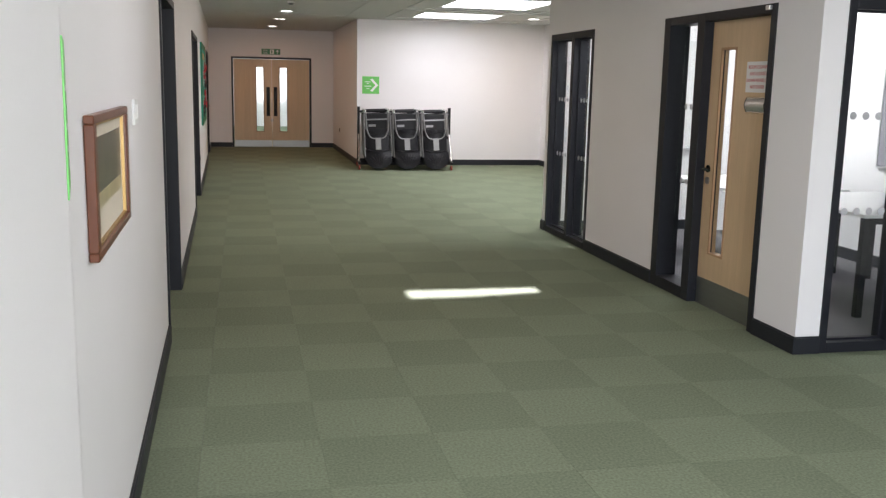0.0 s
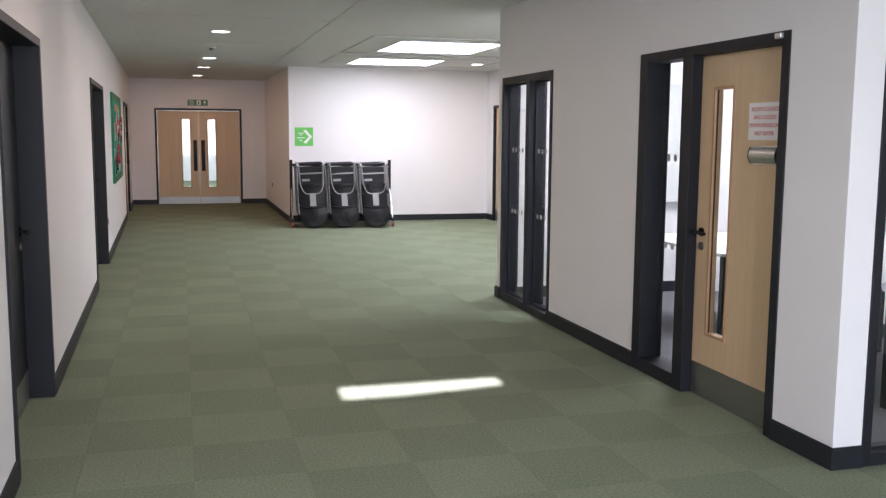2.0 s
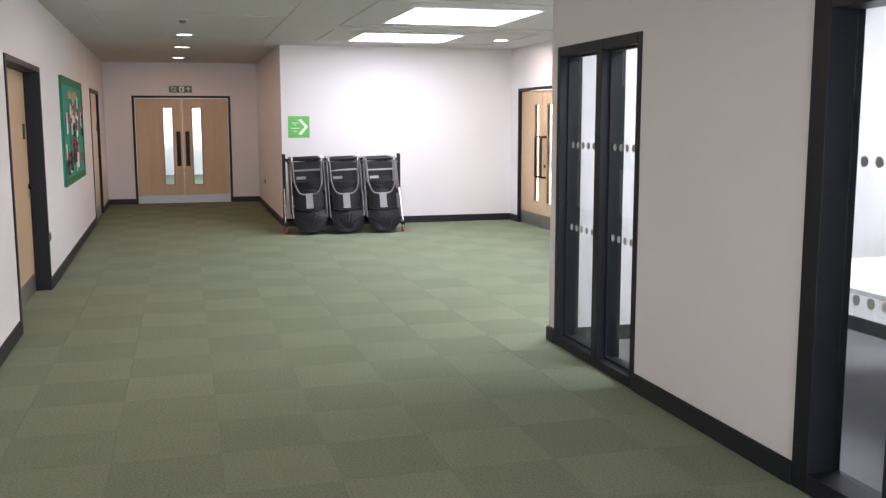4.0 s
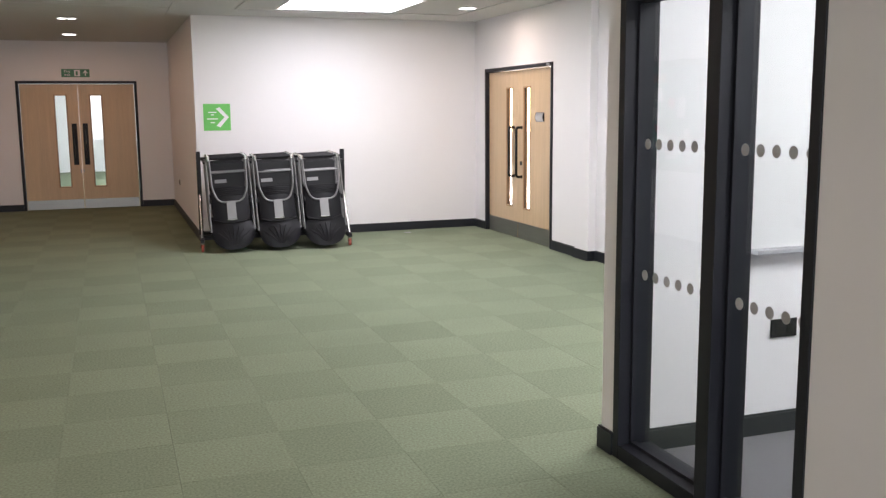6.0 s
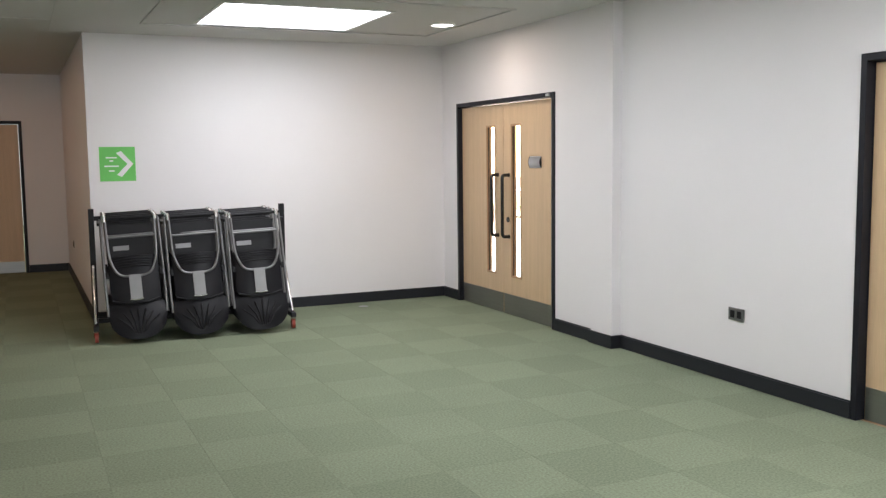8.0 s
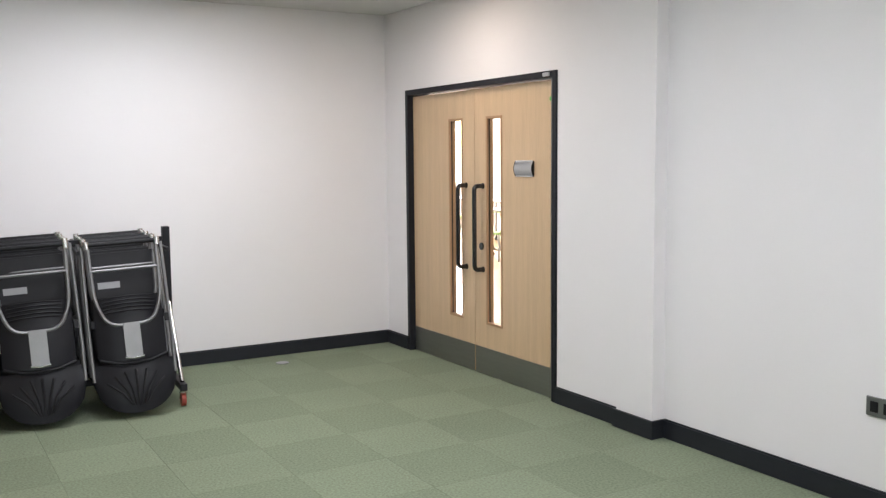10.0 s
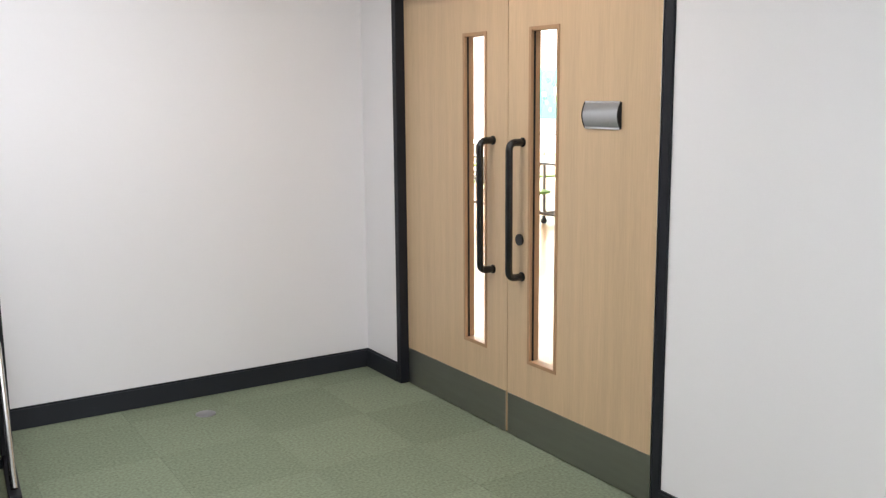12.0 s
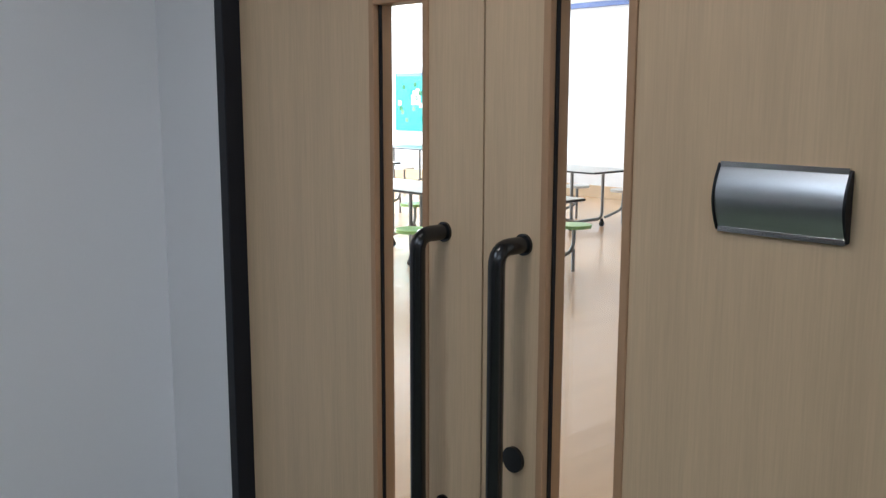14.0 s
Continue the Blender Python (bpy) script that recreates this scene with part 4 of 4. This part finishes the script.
def canteen_table(m, label, stool_mat, top):
    """A long folding dining table with stools fixed to its frame."""
    t = thing("dining_table", m, label, "table", "hall dining tables")
    part("tabletop", B(-1.5, 1.5, -0.38, 0.38, 0.715, 0.745, 0.006), top, t)
    part("edge_band", B(-1.504, 1.504, -0.384, 0.384, 0.72, 0.738), BLACK, t)
    for x in (-1.1, -0.08, 0.08, 1.1):
        part("leg_frame", tube(bmesh.new(), bend([(x, -0.3, 0.715), (x, -0.3, 0.1), (x, 0.3, 0.1), (x, 0.3, 0.715)], 0.1), 0.02, 10), GREYTUBE, t, smooth=True)
        for y in (-0.3, 0.3):
            w = part("castor", cyl(bmesh.new(), (x, y, 0.06), (x, y, 0.1), 0.02, 10), BLACK, t)
            part("wheel", cyl(bmesh.new(), (x - 0.015, y, 0.037), (x + 0.015, y, 0.037), 0.036, 14), BLACK, w)
    for i in range(4):
        for sy in (-1, 1):
            x = -1.15 + 0.765 * i
            s = part("stool", cyl(bmesh.new(), (x, sy * 0.66, 0.42), (x, sy * 0.66, 0.45), 0.165, 26), stool_mat, t, smooth=True)
            part("stool_arm", tube(bmesh.new(), bend([(x, sy * 0.66, 0.42), (x, sy * 0.66, 0.2), (x, sy * 0.3, 0.12)], 0.1), 0.018, 8), GREYTUBE, s, smooth=True)
            part("stool_foot", cyl(bmesh.new(), (x, sy * 0.66, 0.001), (x, sy * 0.66, 0.22), 0.017, 8), GREYTUBE, s)
    return t


canteen_table(pose(10.6, 20.5, 0, 0, 0, 90), "pale folding dining table with green stools", STOOL, TABLETOP)
canteen_table(pose(13.6, 22.2, 0, 0, 0, 90), "pale folding dining table with white stools", WHITE, TABLETOP)
canteen_table(pose(12.2, 25.0, 0, 0, 0, 90), "pale folding dining table with green stools", STOOL, TABLETOP)
canteen_table(pose(15.2, 25.4, 0, 0, 0, 90), "grey folding dining table by the wall", WHITE, GREYTUBE)
t = thing("display_board", facing_west(HX, 27.75) @ pose(0, 0, 1.5), "turquoise display board with blue border and pinned paper", "notice board")
part("backing", B(-0.62, 0.62, -0.03, -0.001, -0.56, 0.56), TURQ, t)
part("sheet", B(-0.12, 0.14, -0.034, -0.0305, -0.05, 0.22), WHITE, t)
pins = random.Random(9)
for i in range(14):
    x, z = pins.uniform(-0.48, 0.45), pins.uniform(-0.45, 0.4)
    part("pinned_card", B(x - 0.05, x + 0.05, -0.0362 - 0.0003 * i, -0.0345 - 0.0003 * i, z - 0.04, z + 0.05), (GREEN, DEEPGREEN, WHITE, FELT)[i % 4], t)
for q in ((0.57, 0.62, -0.56, 0.56), (-0.57, 0.57, 0.5, 0.56)):
    part("border", B(q[0], q[1], -0.035, -0.0306, q[2], q[3]), BLUE, t)
t = thing("climbing_frame", facing_west(HX, 26.2) @ pose(0, 0, 0), "tall blue steel gymnastics frame folded against the wall", "gym frame")
for x in (-0.9,):
    part("upright", B(x - 0.04, x + 0.04, -0.12, -0.002, 0.9, 3.1, 0.006), BLUE, t)
    part("bracket", B(x - 0.1, x + 0.1, -0.14, -0.002, 0.86, 0.899, 0.004), BLACK, t)
part("beam", B(-0.861, 4.2, -0.16, -0.08, 3.0, 3.08, 0.006), BLUE, t)
t = thing("rope_ladder", facing_west(HX - 0.12, 24.62) @ pose(0, 0, 0), "hanging rope ladder with pale wooden rungs", "rope ladder")
for x in (-0.17, 0.17):
    part("rope", tube(bmesh.new(), [(x * 0.8, 0, 3.0), (x, 0, 2.6), (x * 1.02, 0, 0.5)], 0.011, 8), MOUNT, t)
for i in range(7):
    part("rung", tube(bmesh.new(), [(-0.21, 0, 0.65 + 0.3 * i), (0.21, 0, 0.65 + 0.3 * i)], 0.016, 8), WOOD2, t, smooth=True)
t = thing("wall_dado", facing_west(HX, 30.3) @ pose(0, 0, 0), "pale wooden wall bench rail along the hall wall", "rail")
part("rail", B(0, 12, -0.03, -0.001, 0.12, 0.2, 0.004), WOOD, t)
part("skirting", B(0, 12, -0.02, -0.001, 0.002, 0.12), WOOD, t)

# ---------- carpet tiles ----------
PITCH, TX, TY = 0.508, 0.325, 13.13
tile = bmesh.new()
box(tile, -PITCH / 2 + 0.0007, PITCH / 2 - 0.0007, -PITCH / 2 + 0.0007, PITCH / 2 - 0.0007, -0.0078, 0)
meshes = []
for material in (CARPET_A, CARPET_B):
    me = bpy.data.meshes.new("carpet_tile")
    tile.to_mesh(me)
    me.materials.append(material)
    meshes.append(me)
tile.free()
carpet = thing("floor_carpet", pose(0, 0, 0), "green carpet tiles laid quarter-turned, pile sheen painted as two tones", "floor", kind="structure")
rest = {0: bmesh.new(), 1: bmesh.new()}
count = 0
for i in range(-3, 12):
    for j in range(-39, 17):
        x, y = TX + (i + 0.5) * PITCH, TY + (j + 0.5) * PITCH
        if x - PITCH / 2 > X2 + 0.05 or x + PITCH / 2 < -0.75 or y > YE + 0.2 or y < -6:
            continue
        if y > YB + 0.3 and x > XC + 0.3:
            continue
        if YS + 0.35 < y < YN - 0.35 and x > X1 + 0.35:
            continue
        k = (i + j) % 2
        if 6.3 < y < 16.6 and count < 300:
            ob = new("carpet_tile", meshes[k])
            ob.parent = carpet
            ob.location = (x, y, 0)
            count += 1
        else:
            q = PITCH / 2 - 0.0007
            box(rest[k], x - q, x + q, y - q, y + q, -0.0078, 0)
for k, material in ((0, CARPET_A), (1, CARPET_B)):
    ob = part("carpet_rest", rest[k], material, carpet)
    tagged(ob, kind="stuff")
